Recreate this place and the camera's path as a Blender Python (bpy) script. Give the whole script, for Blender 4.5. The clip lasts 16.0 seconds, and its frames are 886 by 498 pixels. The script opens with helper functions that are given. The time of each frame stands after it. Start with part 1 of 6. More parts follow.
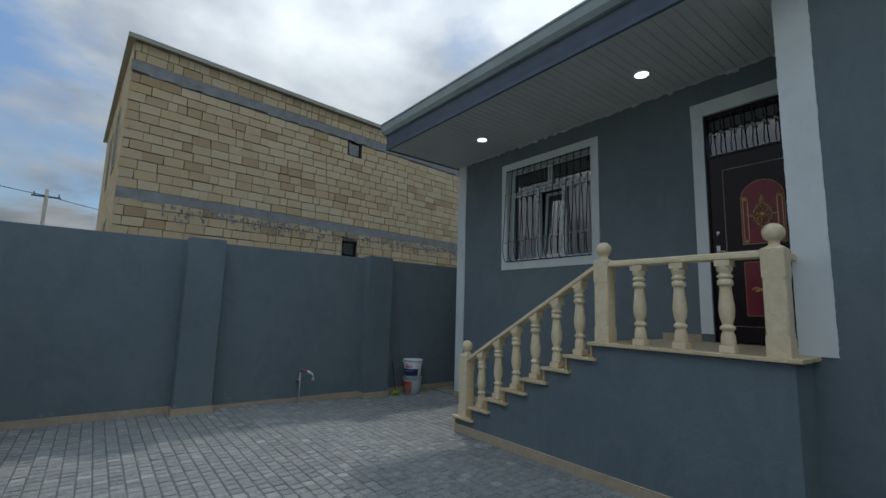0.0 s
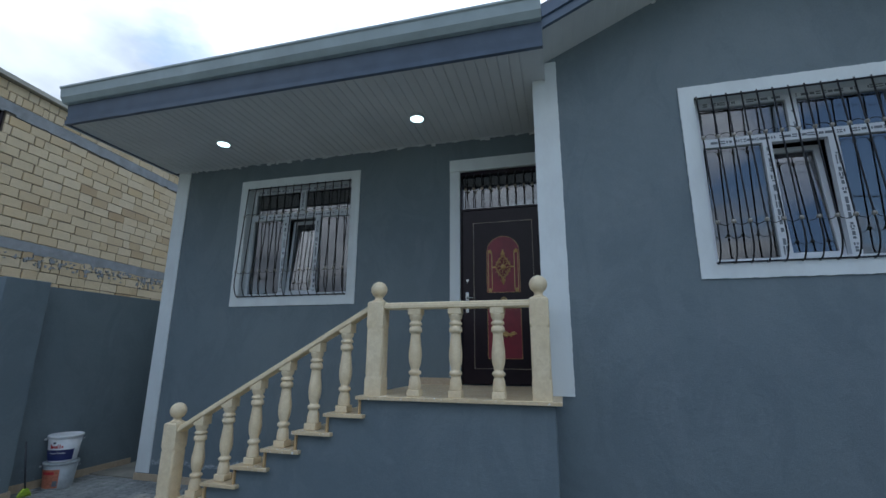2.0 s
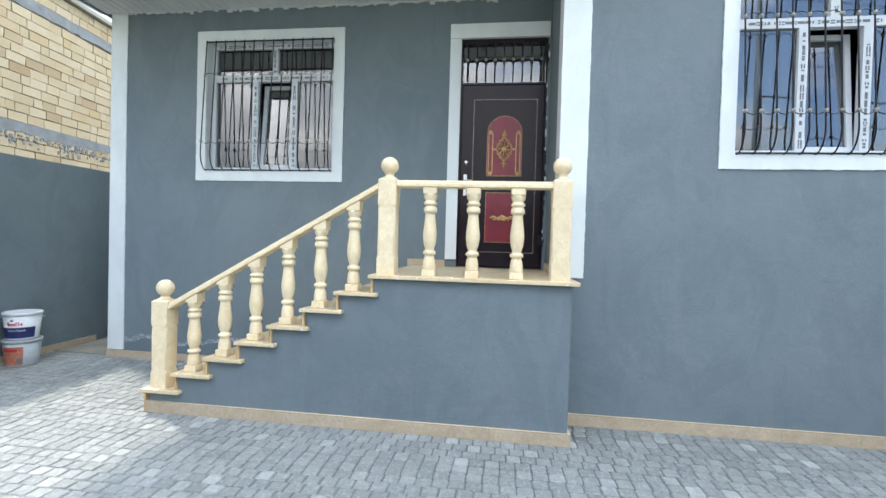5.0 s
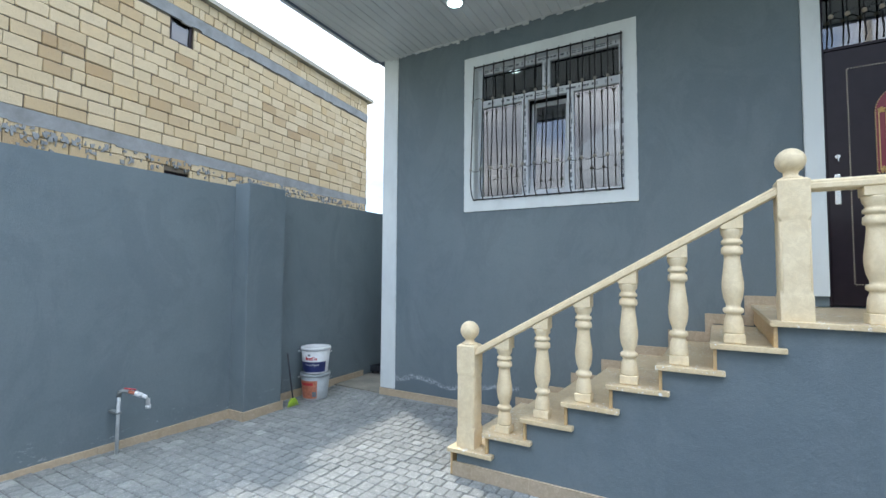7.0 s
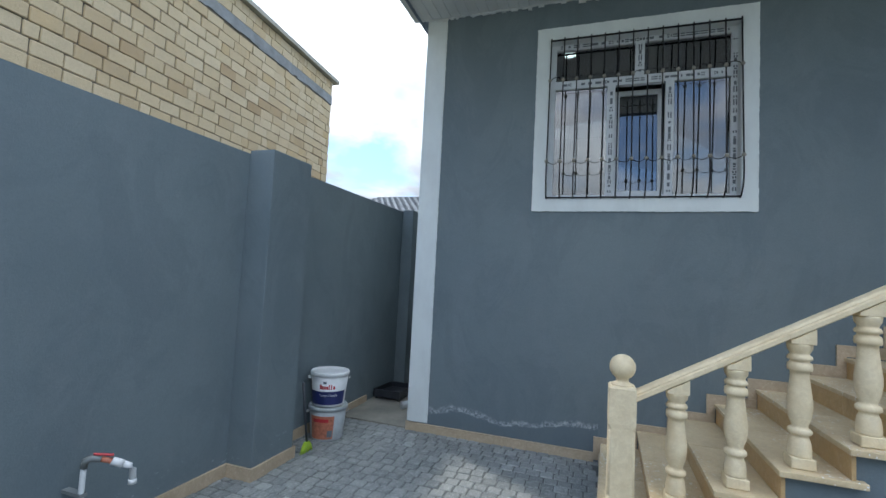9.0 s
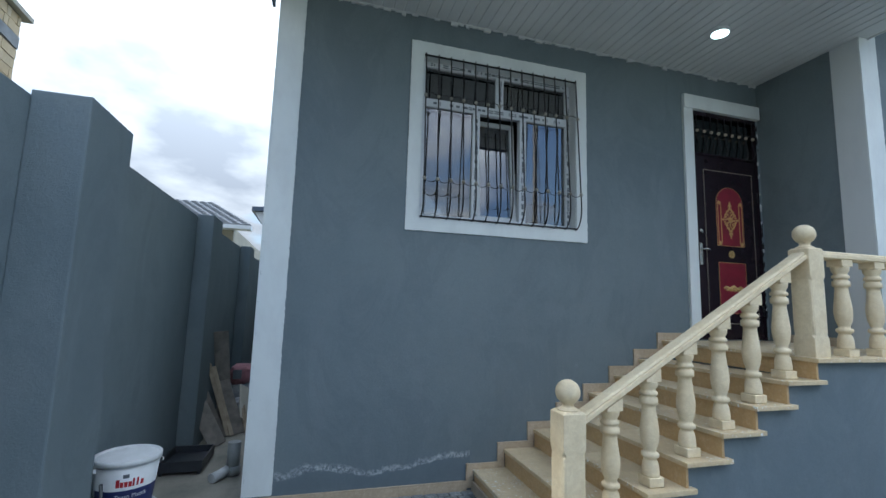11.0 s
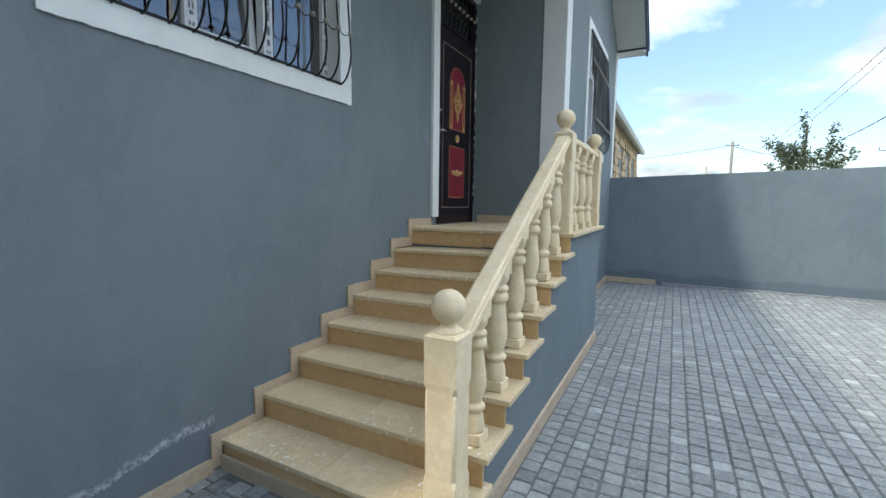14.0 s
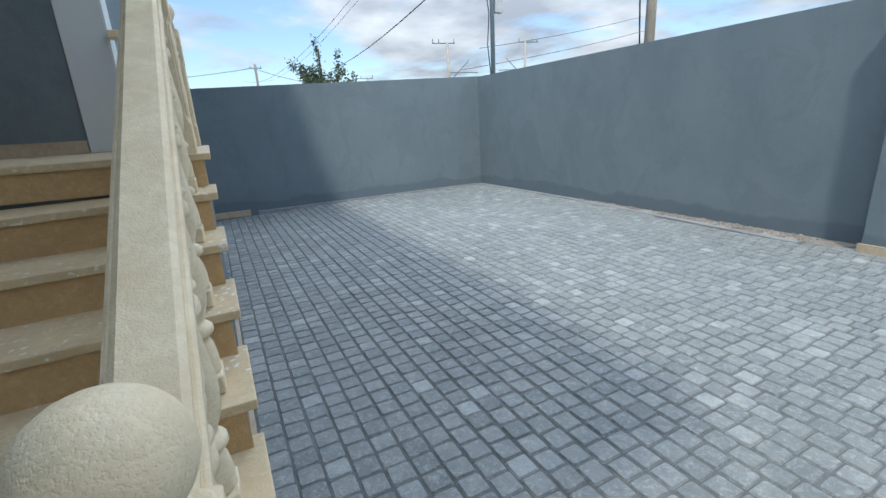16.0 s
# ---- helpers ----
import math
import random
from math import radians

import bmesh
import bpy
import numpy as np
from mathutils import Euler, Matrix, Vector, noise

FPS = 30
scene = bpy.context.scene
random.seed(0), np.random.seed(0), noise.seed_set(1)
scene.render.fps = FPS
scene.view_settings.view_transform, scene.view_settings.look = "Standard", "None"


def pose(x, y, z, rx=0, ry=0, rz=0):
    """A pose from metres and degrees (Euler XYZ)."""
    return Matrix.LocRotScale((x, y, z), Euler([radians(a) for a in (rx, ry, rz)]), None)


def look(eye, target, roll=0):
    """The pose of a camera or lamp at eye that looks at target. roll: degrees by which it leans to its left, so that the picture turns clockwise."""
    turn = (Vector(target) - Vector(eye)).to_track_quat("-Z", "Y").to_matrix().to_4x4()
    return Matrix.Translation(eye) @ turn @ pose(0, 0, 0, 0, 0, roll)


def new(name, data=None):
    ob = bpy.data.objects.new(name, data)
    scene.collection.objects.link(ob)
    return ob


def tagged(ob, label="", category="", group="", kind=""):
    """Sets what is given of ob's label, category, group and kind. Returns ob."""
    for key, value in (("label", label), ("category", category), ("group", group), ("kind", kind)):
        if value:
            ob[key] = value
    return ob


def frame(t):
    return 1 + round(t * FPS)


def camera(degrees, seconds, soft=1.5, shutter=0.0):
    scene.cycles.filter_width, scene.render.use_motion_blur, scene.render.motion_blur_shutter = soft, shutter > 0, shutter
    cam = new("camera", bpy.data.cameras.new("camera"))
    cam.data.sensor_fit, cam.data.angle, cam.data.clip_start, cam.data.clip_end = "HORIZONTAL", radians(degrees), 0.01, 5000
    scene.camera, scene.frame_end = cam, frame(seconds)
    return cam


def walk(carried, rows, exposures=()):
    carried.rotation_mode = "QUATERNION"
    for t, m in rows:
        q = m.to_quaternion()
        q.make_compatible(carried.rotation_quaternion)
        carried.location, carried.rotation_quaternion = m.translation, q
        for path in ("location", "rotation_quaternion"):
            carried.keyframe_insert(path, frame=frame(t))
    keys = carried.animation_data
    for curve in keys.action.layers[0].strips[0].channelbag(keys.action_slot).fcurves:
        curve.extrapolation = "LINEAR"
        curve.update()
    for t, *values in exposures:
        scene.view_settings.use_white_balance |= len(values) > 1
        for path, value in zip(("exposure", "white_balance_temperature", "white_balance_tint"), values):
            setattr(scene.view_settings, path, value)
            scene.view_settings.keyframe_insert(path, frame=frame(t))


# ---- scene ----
cam = camera(90.1, 16.0)
PATH = [
    (0, (-0.713, -0.559, 1.501), (0.502, 1.007, 1.769), 1.6),
    (0.5, (-0.556, -0.335, 1.516), (0.812, 1.094, 1.811), 1.3),
    (1, (-0.548, -0.066, 1.529), (1.037, 1.121, 1.817), 2.5),
    (1.5, (-0.592, 0.165, 1.57), (1.213, 0.97, 1.874), 1.4),
    (2, (-0.474, 0.32, 1.579), (1.408, 0.821, 2.035), 0.3),
    (2.5, (-0.452, 0.483, 1.602), (1.442, 0.84, 2.137), 1.4),
    (3, (-0.446, 0.566, 1.612), (1.469, 0.489, 2.182), 1.6),
    (3.2, (-0.489, 0.594, 1.644), (1.414, 0.333, 2.200), 1.1),
    (5.3, (-0.334, 1.065, 1.468), (1.625, 1.436, 1.307), 0.9),
    (5.5, (-0.205, 1.146, 1.443), (1.708, 1.719, 1.328), 0.7),
    (6, (-0.135, 1.529, 1.488), (1.598, 2.527, 1.466), 1.7),
    (6.5, (-0.093, 1.921, 1.49), (1.625, 2.943, 1.544), 1.8),
    (7, (0.066, 2.376, 1.483), (1.804, 3.359, 1.585), 0.4),
    (7.5, (0.09, 2.831, 1.473), (1.863, 3.75, 1.571), 0.1),
    (8, (0.122, 3.272, 1.474), (1.937, 4.111, 1.55), 0.6),
    (8.2, (0.175, 3.428, 1.486), (1.990, 4.264, 1.560), 1.0),
    (10.3, (0.521, 5.101, 1.521), (2.503, 5.010, 1.772), 3.7),
    (10.5, (0.56, 5.223, 1.536), (2.532, 5.006, 1.787), 3.1),
    (11, (0.8, 5.388, 1.524), (2.707, 4.839, 1.771), 1.7),
    (11.5, (1.079, 5.576, 1.557), (2.777, 4.557, 1.838), 1.0),
    (12, (1.343, 5.708, 1.596), (2.768, 4.339, 1.908), 1.4),
    (12.5, (1.584, 5.675, 1.573), (2.864, 4.177, 1.918), -0.4),
    (13, (1.869, 5.578, 1.59), (3.14, 4.074, 1.942), -0.8),
    (13.5, (2.169, 5.553, 1.495), (3.420, 3.993, 1.543), 0.5),
    (14, (2.393, 5.497, 1.453), (3.312, 3.733, 1.245), 0.7),
    (14.5, (2.656, 5.192, 1.439), (3.065, 3.252, 1.177), -3.9),
    (15, (2.877, 4.943, 1.401), (2.662, 2.986, 1.049), -1.4),
    (15.5, (3.047, 4.641, 1.349), (2.403, 2.794, 0.935), 0.0),
    (16, (3.065, 4.330, 1.307), (2.210, 2.610, 0.752), -3.2),
]
walk(cam, [(t, look(eye, target, roll)) for t, eye, target, roll in PATH],
     exposures=[(0.0, 0.15, 6350, 7), (0.5, 0.3, 6200, 7), (1.0, 0.75, 6150, 7), (1.5, 0.97, 5950, 7), (2.0, 0.68, 5850, 9), (2.5, 0.48, 5900, 9), (3.0, 0.9, 5850, 6), (5.3, 2.45, 6700, 10),
                (6.2, 2.10, 6450, 10), (7.0, 2.03, 6400, 10), (8.0, 2.0, 6350, 10), (8.2, 1.88, 6350, 10), (10.3, 1.40, 6000, 8), (11.0, 1.45, 6000, 8), (11.5, 1.18, 6100, 8), (12.0, 1.4, 6350, 8), (13.0, 1.37, 6550, 7), (13.6, 1.8, 6550, 9), (15.0, 1.52, 6300, 8), (16.0, 1.36, 6150, 8)])

# ---- world, sun, exposure ----
SUN_A, SUN_B = 0.37, 0.60
SUN_EL = math.atan(1 / math.hypot(SUN_A, SUN_B))
SUN_AZ = math.atan2(SUN_A, SUN_B)


def make_world():
    w = bpy.data.worlds.new("sky")
    scene.world = w
    w.use_nodes = True
    nt = w.node_tree
    n, l = nt.nodes, nt.links
    n.clear()
    out = n.new("ShaderNodeOutputWorld")
    bg = n.new("ShaderNodeBackground")
    bg.inputs["Strength"].default_value = 0.12
    sky = n.new("ShaderNodeTexSky")
    sky.sky_type = "NISHITA"
    sky.sun_disc = False
    sky.sun_elevation = SUN_EL
    sky.sun_rotation = SUN_AZ
    sky.air_density, sky.dust_density, sky.ozone_density = 1.0, 0.1, 2.0
    tc = n.new("ShaderNodeTexCoord")
    sep = n.new("ShaderNodeSeparateXYZ")
    l.new(tc.outputs["Generated"], sep.inputs[0])
    up = n.new("ShaderNodeMath"); up.operation = "MAXIMUM"; up.inputs[1].default_value = 0.0
    l.new(sep.outputs["Z"], up.inputs[0])
    add = n.new("ShaderNodeMath"); add.operation = "ADD"; add.inputs[1].default_value = 0.22
    l.new(up.outputs[0], add.inputs[0])
    div = n.new("ShaderNodeVectorMath"); div.operation = "DIVIDE"
    comb = n.new("ShaderNodeCombineXYZ")
    for k in range(3):
        l.new(add.outputs[0], comb.inputs[k])
    l.new(tc.outputs["Generated"], div.inputs[0]); l.new(comb.outputs[0], div.inputs[1])
    off = n.new("ShaderNodeVectorMath"); off.operation = "ADD"
    off.inputs[1].default_value = (5.3, 2.6, 0.9)
    l.new(div.outputs[0], off.inputs[0])
    no = n.new("ShaderNodeTexNoise")
    no.inputs["Scale"].default_value = 1.15
    no.inputs["Detail"].default_value = 9.0
    no.inputs["Roughness"].default_value = 0.55
    no.inputs["Distortion"].default_value = 0.25
    l.new(off.outputs[0], no.inputs["Vector"])
    front = n.new("ShaderNodeMath"); front.operation = "MULTIPLY_ADD"; front.inputs[1].default_value = 0.07
    l.new(sep.outputs["Y"], front.inputs[0]); l.new(no.outputs["Fac"], front.inputs[2])
    ramp = n.new("ShaderNodeValToRGB")
    ramp.color_ramp.elements[0].position = 0.42
    ramp.color_ramp.elements[1].position = 0.53
    l.new(front.outputs[0], ramp.inputs[0])
    no2 = n.new("ShaderNodeTexNoise")
    no2.inputs["Scale"].default_value = 2.1
    no2.inputs["Detail"].default_value = 7.0
    l.new(off.outputs[0], no2.inputs["Vector"])
    shade = n.new("ShaderNodeValToRGB")
    shade.color_ramp.elements[0].position = 0.38
    shade.color_ramp.elements[0].color = (3.7, 4.1, 4.7, 1)
    shade.color_ramp.elements[1].position = 0.68
    shade.color_ramp.elements[1].color = (7.8, 8.2, 8.6, 1)
    l.new(no2.outputs["Fac"], shade.inputs[0])
    steep = n.new("ShaderNodeMath"); steep.operation = "POWER"; steep.inputs[1].default_value = 3.0
    l.new(up.outputs[0], steep.inputs[0])
    low = n.new("ShaderNodeMath"); low.operation = "MULTIPLY_ADD"
    low.inputs[1].default_value, low.inputs[2].default_value = 0.95, 0.24
    l.new(up.outputs[0], low.inputs[0])
    lift = n.new("ShaderNodeMath"); lift.operation = "MULTIPLY_ADD"; lift.inputs[1].default_value = 1.8
    l.new(steep.outputs[0], lift.inputs[0]); l.new(low.outputs[0], lift.inputs[2])
    haze = n.new("ShaderNodeMath"); haze.operation = "MULTIPLY_ADD"
    haze.inputs[1].default_value, haze.inputs[2].default_value = 0.9, 0.42
    l.new(up.outputs[0], haze.inputs[0])
    clear = n.new("ShaderNodeVectorMath"); clear.operation = "SCALE"
    l.new(sky.outputs["Color"], clear.inputs[0]); l.new(haze.outputs[0], clear.inputs["Scale"])
    dome = n.new("ShaderNodeVectorMath"); dome.operation = "SCALE"
    l.new(shade.outputs["Color"], dome.inputs[0]); l.new(lift.outputs[0], dome.inputs["Scale"])
    mix = n.new("ShaderNodeMix"); mix.data_type = "RGBA"
    l.new(ramp.outputs["Color"], mix.inputs["Factor"])
    l.new(clear.outputs[0], mix.inputs["A"])
    l.new(dome.outputs[0], mix.inputs["B"])
    l.new(mix.outputs["Result"], bg.inputs["Color"])
    l.new(bg.outputs[0], out.inputs["Surface"])


make_world()
sun_data = bpy.data.lights.new("sun", "SUN")
sun_data.energy = 0.95
sun_data.angle = radians(4)
sun_data.color = (1.0, 0.95, 0.86)
sun = new("sun", sun_data)
sun.matrix_world = look((SUN_A * 10, SUN_B * 10, 10), (0, 0, 0))

# ---- materials ----


class Nodes:
    """A Principled material with short ways to add texture nodes."""

    def __init__(self, name, rough=0.7, metal=0.0):
        self.mat = bpy.data.materials.new(name)
        self.mat.use_nodes = True
        self.nt = self.mat.node_tree
        self.p = self.nt.nodes["Principled BSDF"]
        self.p.inputs["Roughness"].default_value = rough
        self.p.inputs["Metallic"].default_value = metal
        self.pos = self.n("ShaderNodeNewGeometry").outputs["Position"]
        self.tc = self.n("ShaderNodeTexCoord")

    def n(self, kind):
        return self.nt.nodes.new(kind)

    def link(self, a, b):
        self.nt.links.new(a, b)

    def noise(self, scale, detail=4, rough=0.5, vec=None, stretch=None, dist=0.0):
        t = self.n("ShaderNodeTexNoise")
        t.inputs["Scale"].default_value = scale
        t.inputs["Detail"].default_value = detail
        t.inputs["Roughness"].default_value = rough
        t.inputs["Distortion"].default_value = dist
        v = vec or self.pos
        if stretch:
            m = self.n("ShaderNodeMapping")
            m.inputs["Scale"].default_value = stretch
            self.link(v, m.inputs["Vector"])
            v = m.outputs[0]
        self.link(v, t.inputs["Vector"])
        return t.outputs["Fac"]

    def ramp(self, fac, stops):
        r = self.n("ShaderNodeValToRGB")
        while len(r.color_ramp.elements) < len(stops):
            r.color_ramp.elements.new(0.5)
        for e, (pos, c) in zip(r.color_ramp.elements, stops):
            e.position = pos
            e.color = (*c, 1) if not isinstance(c, (int, float)) else (c, c, c, 1)
        self.link(fac, r.inputs[0])
        return r.outputs["Color"]

    def math(self, op, a, b=0.0, clamp=False):
        m = self.n("ShaderNodeMath")
        m.operation = op
        m.use_clamp = clamp
        for k, v in enumerate((a, b)):
            if isinstance(v, (int, float)):
                m.inputs[k].default_value = v
            else:
                self.link(v, m.inputs[k])
        return m.outputs[0]

    def mix(self, fac, a, b, mode="MIX"):
        m = self.n("ShaderNodeMix")
        m.data_type = "RGBA"
        m.blend_type = mode
        for key, v in (("Factor", fac), ("A", a), ("B", b)):
            if isinstance(v, (int, float)):
                m.inputs[key].default_value = v
            elif isinstance(v, tuple):
                m.inputs[key].default_value = (*v, 1)
            else:
                self.link(v, m.inputs[key])
        return m.outputs["Result"]

    def xyz(self):
        s = self.n("ShaderNodeSeparateXYZ")
        self.link(self.pos, s.inputs[0])
        return s.outputs

    def color(self, c):
        if isinstance(c, tuple):
            self.p.inputs["Base Color"].default_value = (*c, 1)
        else:
            self.link(c, self.p.inputs["Base Color"])
        return self

    def rough(self, r):
        self.link(r, self.p.inputs["Roughness"])
        return self

    def bump(self, h, strength=0.3, distance=0.01):
        b = self.n("ShaderNodeBump")
        b.inputs["Strength"].default_value = strength
        b.inputs["Distance"].default_value = distance
        self.link(h, b.inputs["Height"])
        self.link(b.outputs[0], self.p.inputs["Normal"])
        return self

    def done(self):
        return self.mat


def wall_paint(name, stain_from_y=None, base_band=False, chips=False):
    m = Nodes(name, 0.75)
    big = m.noise(0.9, 5, 0.6)
    mid = m.noise(5.0, 5, 0.6, stretch=(1, 1, 0.45))
    col = m.ramp(big, [(0.3, (0.140, 0.180, 0.198)), (0.7, (0.174, 0.216, 0.233))])
    col = m.mix(m.math("MULTIPLY", m.ramp(mid, [(0.45, 0.0), (0.75, 1.0)]), 0.35), col, (0.20, 0.232, 0.25))
    s = m.xyz()
    edge = m.math("ADD", s[2], m.math("MULTIPLY", m.noise(2.2, 3), 0.30))
    if stain_from_y is not None:
        low = m.ramp(edge, [(0.0, 1.0), (0.36, 1.0), (0.40, 0.0)])
        where = m.math("GREATER_THAN", s[1], stain_from_y)
        damp = m.math("MULTIPLY", m.math("MULTIPLY", low, where), 0.35)
        col = m.mix(damp, col, (0.095, 0.125, 0.15))
        fine = m.math("ADD", edge, m.math("MULTIPLY", m.noise(26, 5, 0.7), 0.06))
        line = m.ramp(fine, [(0.355, 0.0), (0.372, 1.0), (0.392, 1.0), (0.425, 0.0)])
        spot = m.ramp(m.noise(38, 6, 0.8), [(0.44, 0.0), (0.55, 1.0)])
        salt = m.math("MULTIPLY", m.math("MULTIPLY", line, spot), where)
        col = m.mix(m.math("MULTIPLY", salt, 0.85), col, (0.52, 0.56, 0.58))
    if chips:
        foot = m.ramp(s[2], [(0.10, 1.0), (0.17, 0.7), (0.24, 0.0)])
        spot = m.ramp(m.noise(9, 7, 0.8, stretch=(1, 1, 2.2)), [(0.60, 0.0), (0.64, 1.0)])
        col = m.mix(m.math("MULTIPLY", m.math("MULTIPLY", foot, spot), 0.7), col, (0.42, 0.46, 0.48))
    if base_band:
        low = m.ramp(edge, [(0.30, 1.0), (0.345, 0.0)])
        col = m.mix(m.math("MULTIPLY", low, 0.55), col, (0.085, 0.115, 0.145))
    smear = m.ramp(m.noise(1.7, 6, 0.7, stretch=(1, 1, 0.6), dist=1.2), [(0.42, 1.0), (0.50, 0.0)])
    col = m.mix(m.math("MULTIPLY", smear, 0.24), col, (0.10, 0.132, 0.155))
    grain = m.ramp(m.noise(70, 5, 0.75), [(0.35, 0.0), (0.65, 1.0)])
    col = m.mix(m.math("MULTIPLY", grain, 0.22), col, (0.10, 0.13, 0.15))
    scuff = m.ramp(m.noise(9, 6, 0.75), [(0.66, 0.0), (0.74, 1.0)])
    col = m.mix(m.math("MULTIPLY", scuff, 0.12), col, (0.35, 0.38, 0.4))
    m.color(col)
    h = m.math("ADD", m.noise(120, 4, 0.7), m.math("MULTIPLY", m.noise(9, 4), 1.8))
    m.bump(h, 0.42, 0.006)
    return m.done()


def white_paint(name, c=(0.70, 0.745, 0.735)):
    m = Nodes(name, 0.6)
    dirt = m.ramp(m.noise(3.5, 6, 0.65, stretch=(1, 1, 0.5)), [(0.45, 0.0), (0.8, 1.0)])
    col = m.mix(m.math("MULTIPLY", dirt, 0.5), c, (0.50, 0.52, 0.52))
    m.color(col).bump(m.noise(90, 4, 0.6), 0.25, 0.004)
    return m.done()


def stone(name, light=(0.84, 0.72, 0.49), dark=(0.70, 0.56, 0.34), scale=6.0, gloss=0.62):
    m = Nodes(name, gloss)
    info = m.n("ShaderNodeObjectInfo")
    v = m.n("ShaderNodeVectorMath"); v.operation = "ADD"
    sc = m.n("ShaderNodeVectorMath"); sc.operation = "SCALE"
    m.link(info.outputs["Random"], sc.inputs["Scale"])
    sc.inputs[0].default_value = (37.0, 21.0, 11.0)
    m.link(m.pos, v.inputs[0]); m.link(sc.outputs[0], v.inputs[1])
    a = m.noise(scale, 6, 0.6, vec=v.outputs[0], dist=0.6)
    col = m.ramp(a, [(0.3, dark), (0.62, light)])
    b = m.noise(45, 5, 0.7, vec=v.outputs[0])
    col = m.mix(m.math("MULTIPLY", m.ramp(b, [(0.5, 0.0), (0.75, 1.0)]), 0.35), col, (0.86, 0.78, 0.60))
    vein = m.ramp(m.noise(22, 6, 0.8, vec=v.outputs[0], dist=0.8), [(0.44, 1.0), (0.56, 0.0)])
    col = m.mix(m.math("MULTIPLY", vein, 0.35), col, tuple(q * 0.82 for q in dark))
    tone = m.math("MULTIPLY", info.outputs["Random"], 0.22)
    col = m.mix(tone, col, dark)
    pits = m.ramp(m.noise(230, 1, 0.4, vec=v.outputs[0]), [(0.36, 0.0), (0.50, 1.0)])
    m.color(m.mix(m.math("SUBTRACT", 0.22, m.math("MULTIPLY", pits, 0.22)), col, dark)).bump(m.math("ADD", m.noise(70, 5, 0.7, vec=v.outputs[0]), pits), 0.3, 0.002)
    return m.done()


def specks(mat, amount=0.8):
    """Spilt pale paint and plaster dust in small specks."""
    nt = mat.node_tree
    p = nt.nodes["Principled BSDF"]
    src = p.inputs["Base Color"].links[0].from_socket
    geo = nt.nodes.new("ShaderNodeNewGeometry")
    a = nt.nodes.new("ShaderNodeTexNoise"); a.inputs["Scale"].default_value = 42; a.inputs["Detail"].default_value = 3
    b = nt.nodes.new("ShaderNodeTexNoise"); b.inputs["Scale"].default_value = 1.7
    for t in (a, b):
        nt.links.new(geo.outputs["Position"], t.inputs["Vector"])
    ra = nt.nodes.new("ShaderNodeValToRGB"); ra.color_ramp.elements[0].position = 0.62; ra.color_ramp.elements[1].position = 0.66
    rb = nt.nodes.new("ShaderNodeValToRGB"); rb.color_ramp.elements[0].position = 0.42; rb.color_ramp.elements[1].position = 0.52
    nt.links.new(a.outputs["Fac"], ra.inputs[0]); nt.links.new(b.outputs["Fac"], rb.inputs[0])
    m = nt.nodes.new("ShaderNodeMath"); m.operation = "MULTIPLY"
    nt.links.new(ra.outputs[0], m.inputs[0]); nt.links.new(rb.outputs[0], m.inputs[1])
    mx = nt.nodes.new("ShaderNodeMix"); mx.data_type = "RGBA"; mx.inputs["B"].default_value = (amount, amount, amount * 0.97, 1)
    nt.links.new(m.outputs[0], mx.inputs["Factor"]); nt.links.new(src, mx.inputs["A"]); nt.links.new(mx.outputs["Result"], p.inputs["Base Color"])


def paver_mat(name, island):
    m = Nodes(name, 0.62)
    if island:
        r = m.n("ShaderNodeNewGeometry").outputs["Random Per Island"]
    else:
        r = m.n("ShaderNodeObjectInfo").outputs["Random"]
    col = m.ramp(r, [(0.0, (0.150, 0.162, 0.155)), (0.45, (0.205, 0.217, 0.204)), (0.80, (0.252, 0.262, 0.243)),
                     (0.95, (0.30, 0.31, 0.295)), (1.0, (0.40, 0.41, 0.39))])
    big = m.ramp(m.noise(0.7, 4, 0.6), [(0.35, 0.0), (0.7, 1.0)])
    col = m.mix(m.math("MULTIPLY", big, 0.35), col, (0.29, 0.31, 0.305))
    blot = m.ramp(m.noise(3.2, 5, 0.7, dist=1.0), [(0.42, 1.0), (0.56, 0.0)])
    col = m.mix(m.math("MULTIPLY", blot, 0.25), col, (0.16, 0.175, 0.17))
    dark = m.ramp(m.noise(11, 6, 0.75, dist=0.8), [(0.40, 1.0), (0.55, 0.0)])
    col = m.mix(m.math("MULTIPLY", dark, 0.38), col, (0.125, 0.145, 0.15))
    dust = m.ramp(m.noise(34, 8, 0.85, dist=0.8), [(0.50, 0.0), (0.60, 1.0)])
    col = m.mix(m.math("MULTIPLY", dust, 0.45), col, (0.50, 0.515, 0.485))
    speck = m.ramp(m.noise(150, 4, 0.8), [(0.36, 1.0), (0.46, 0.0)])
    col = m.mix(m.math("MULTIPLY", speck, 0.5), col, (0.13, 0.14, 0.14))
    m.color(col).bump(m.noise(45, 6, 0.8), 0.9, 0.006)
    return m.done()


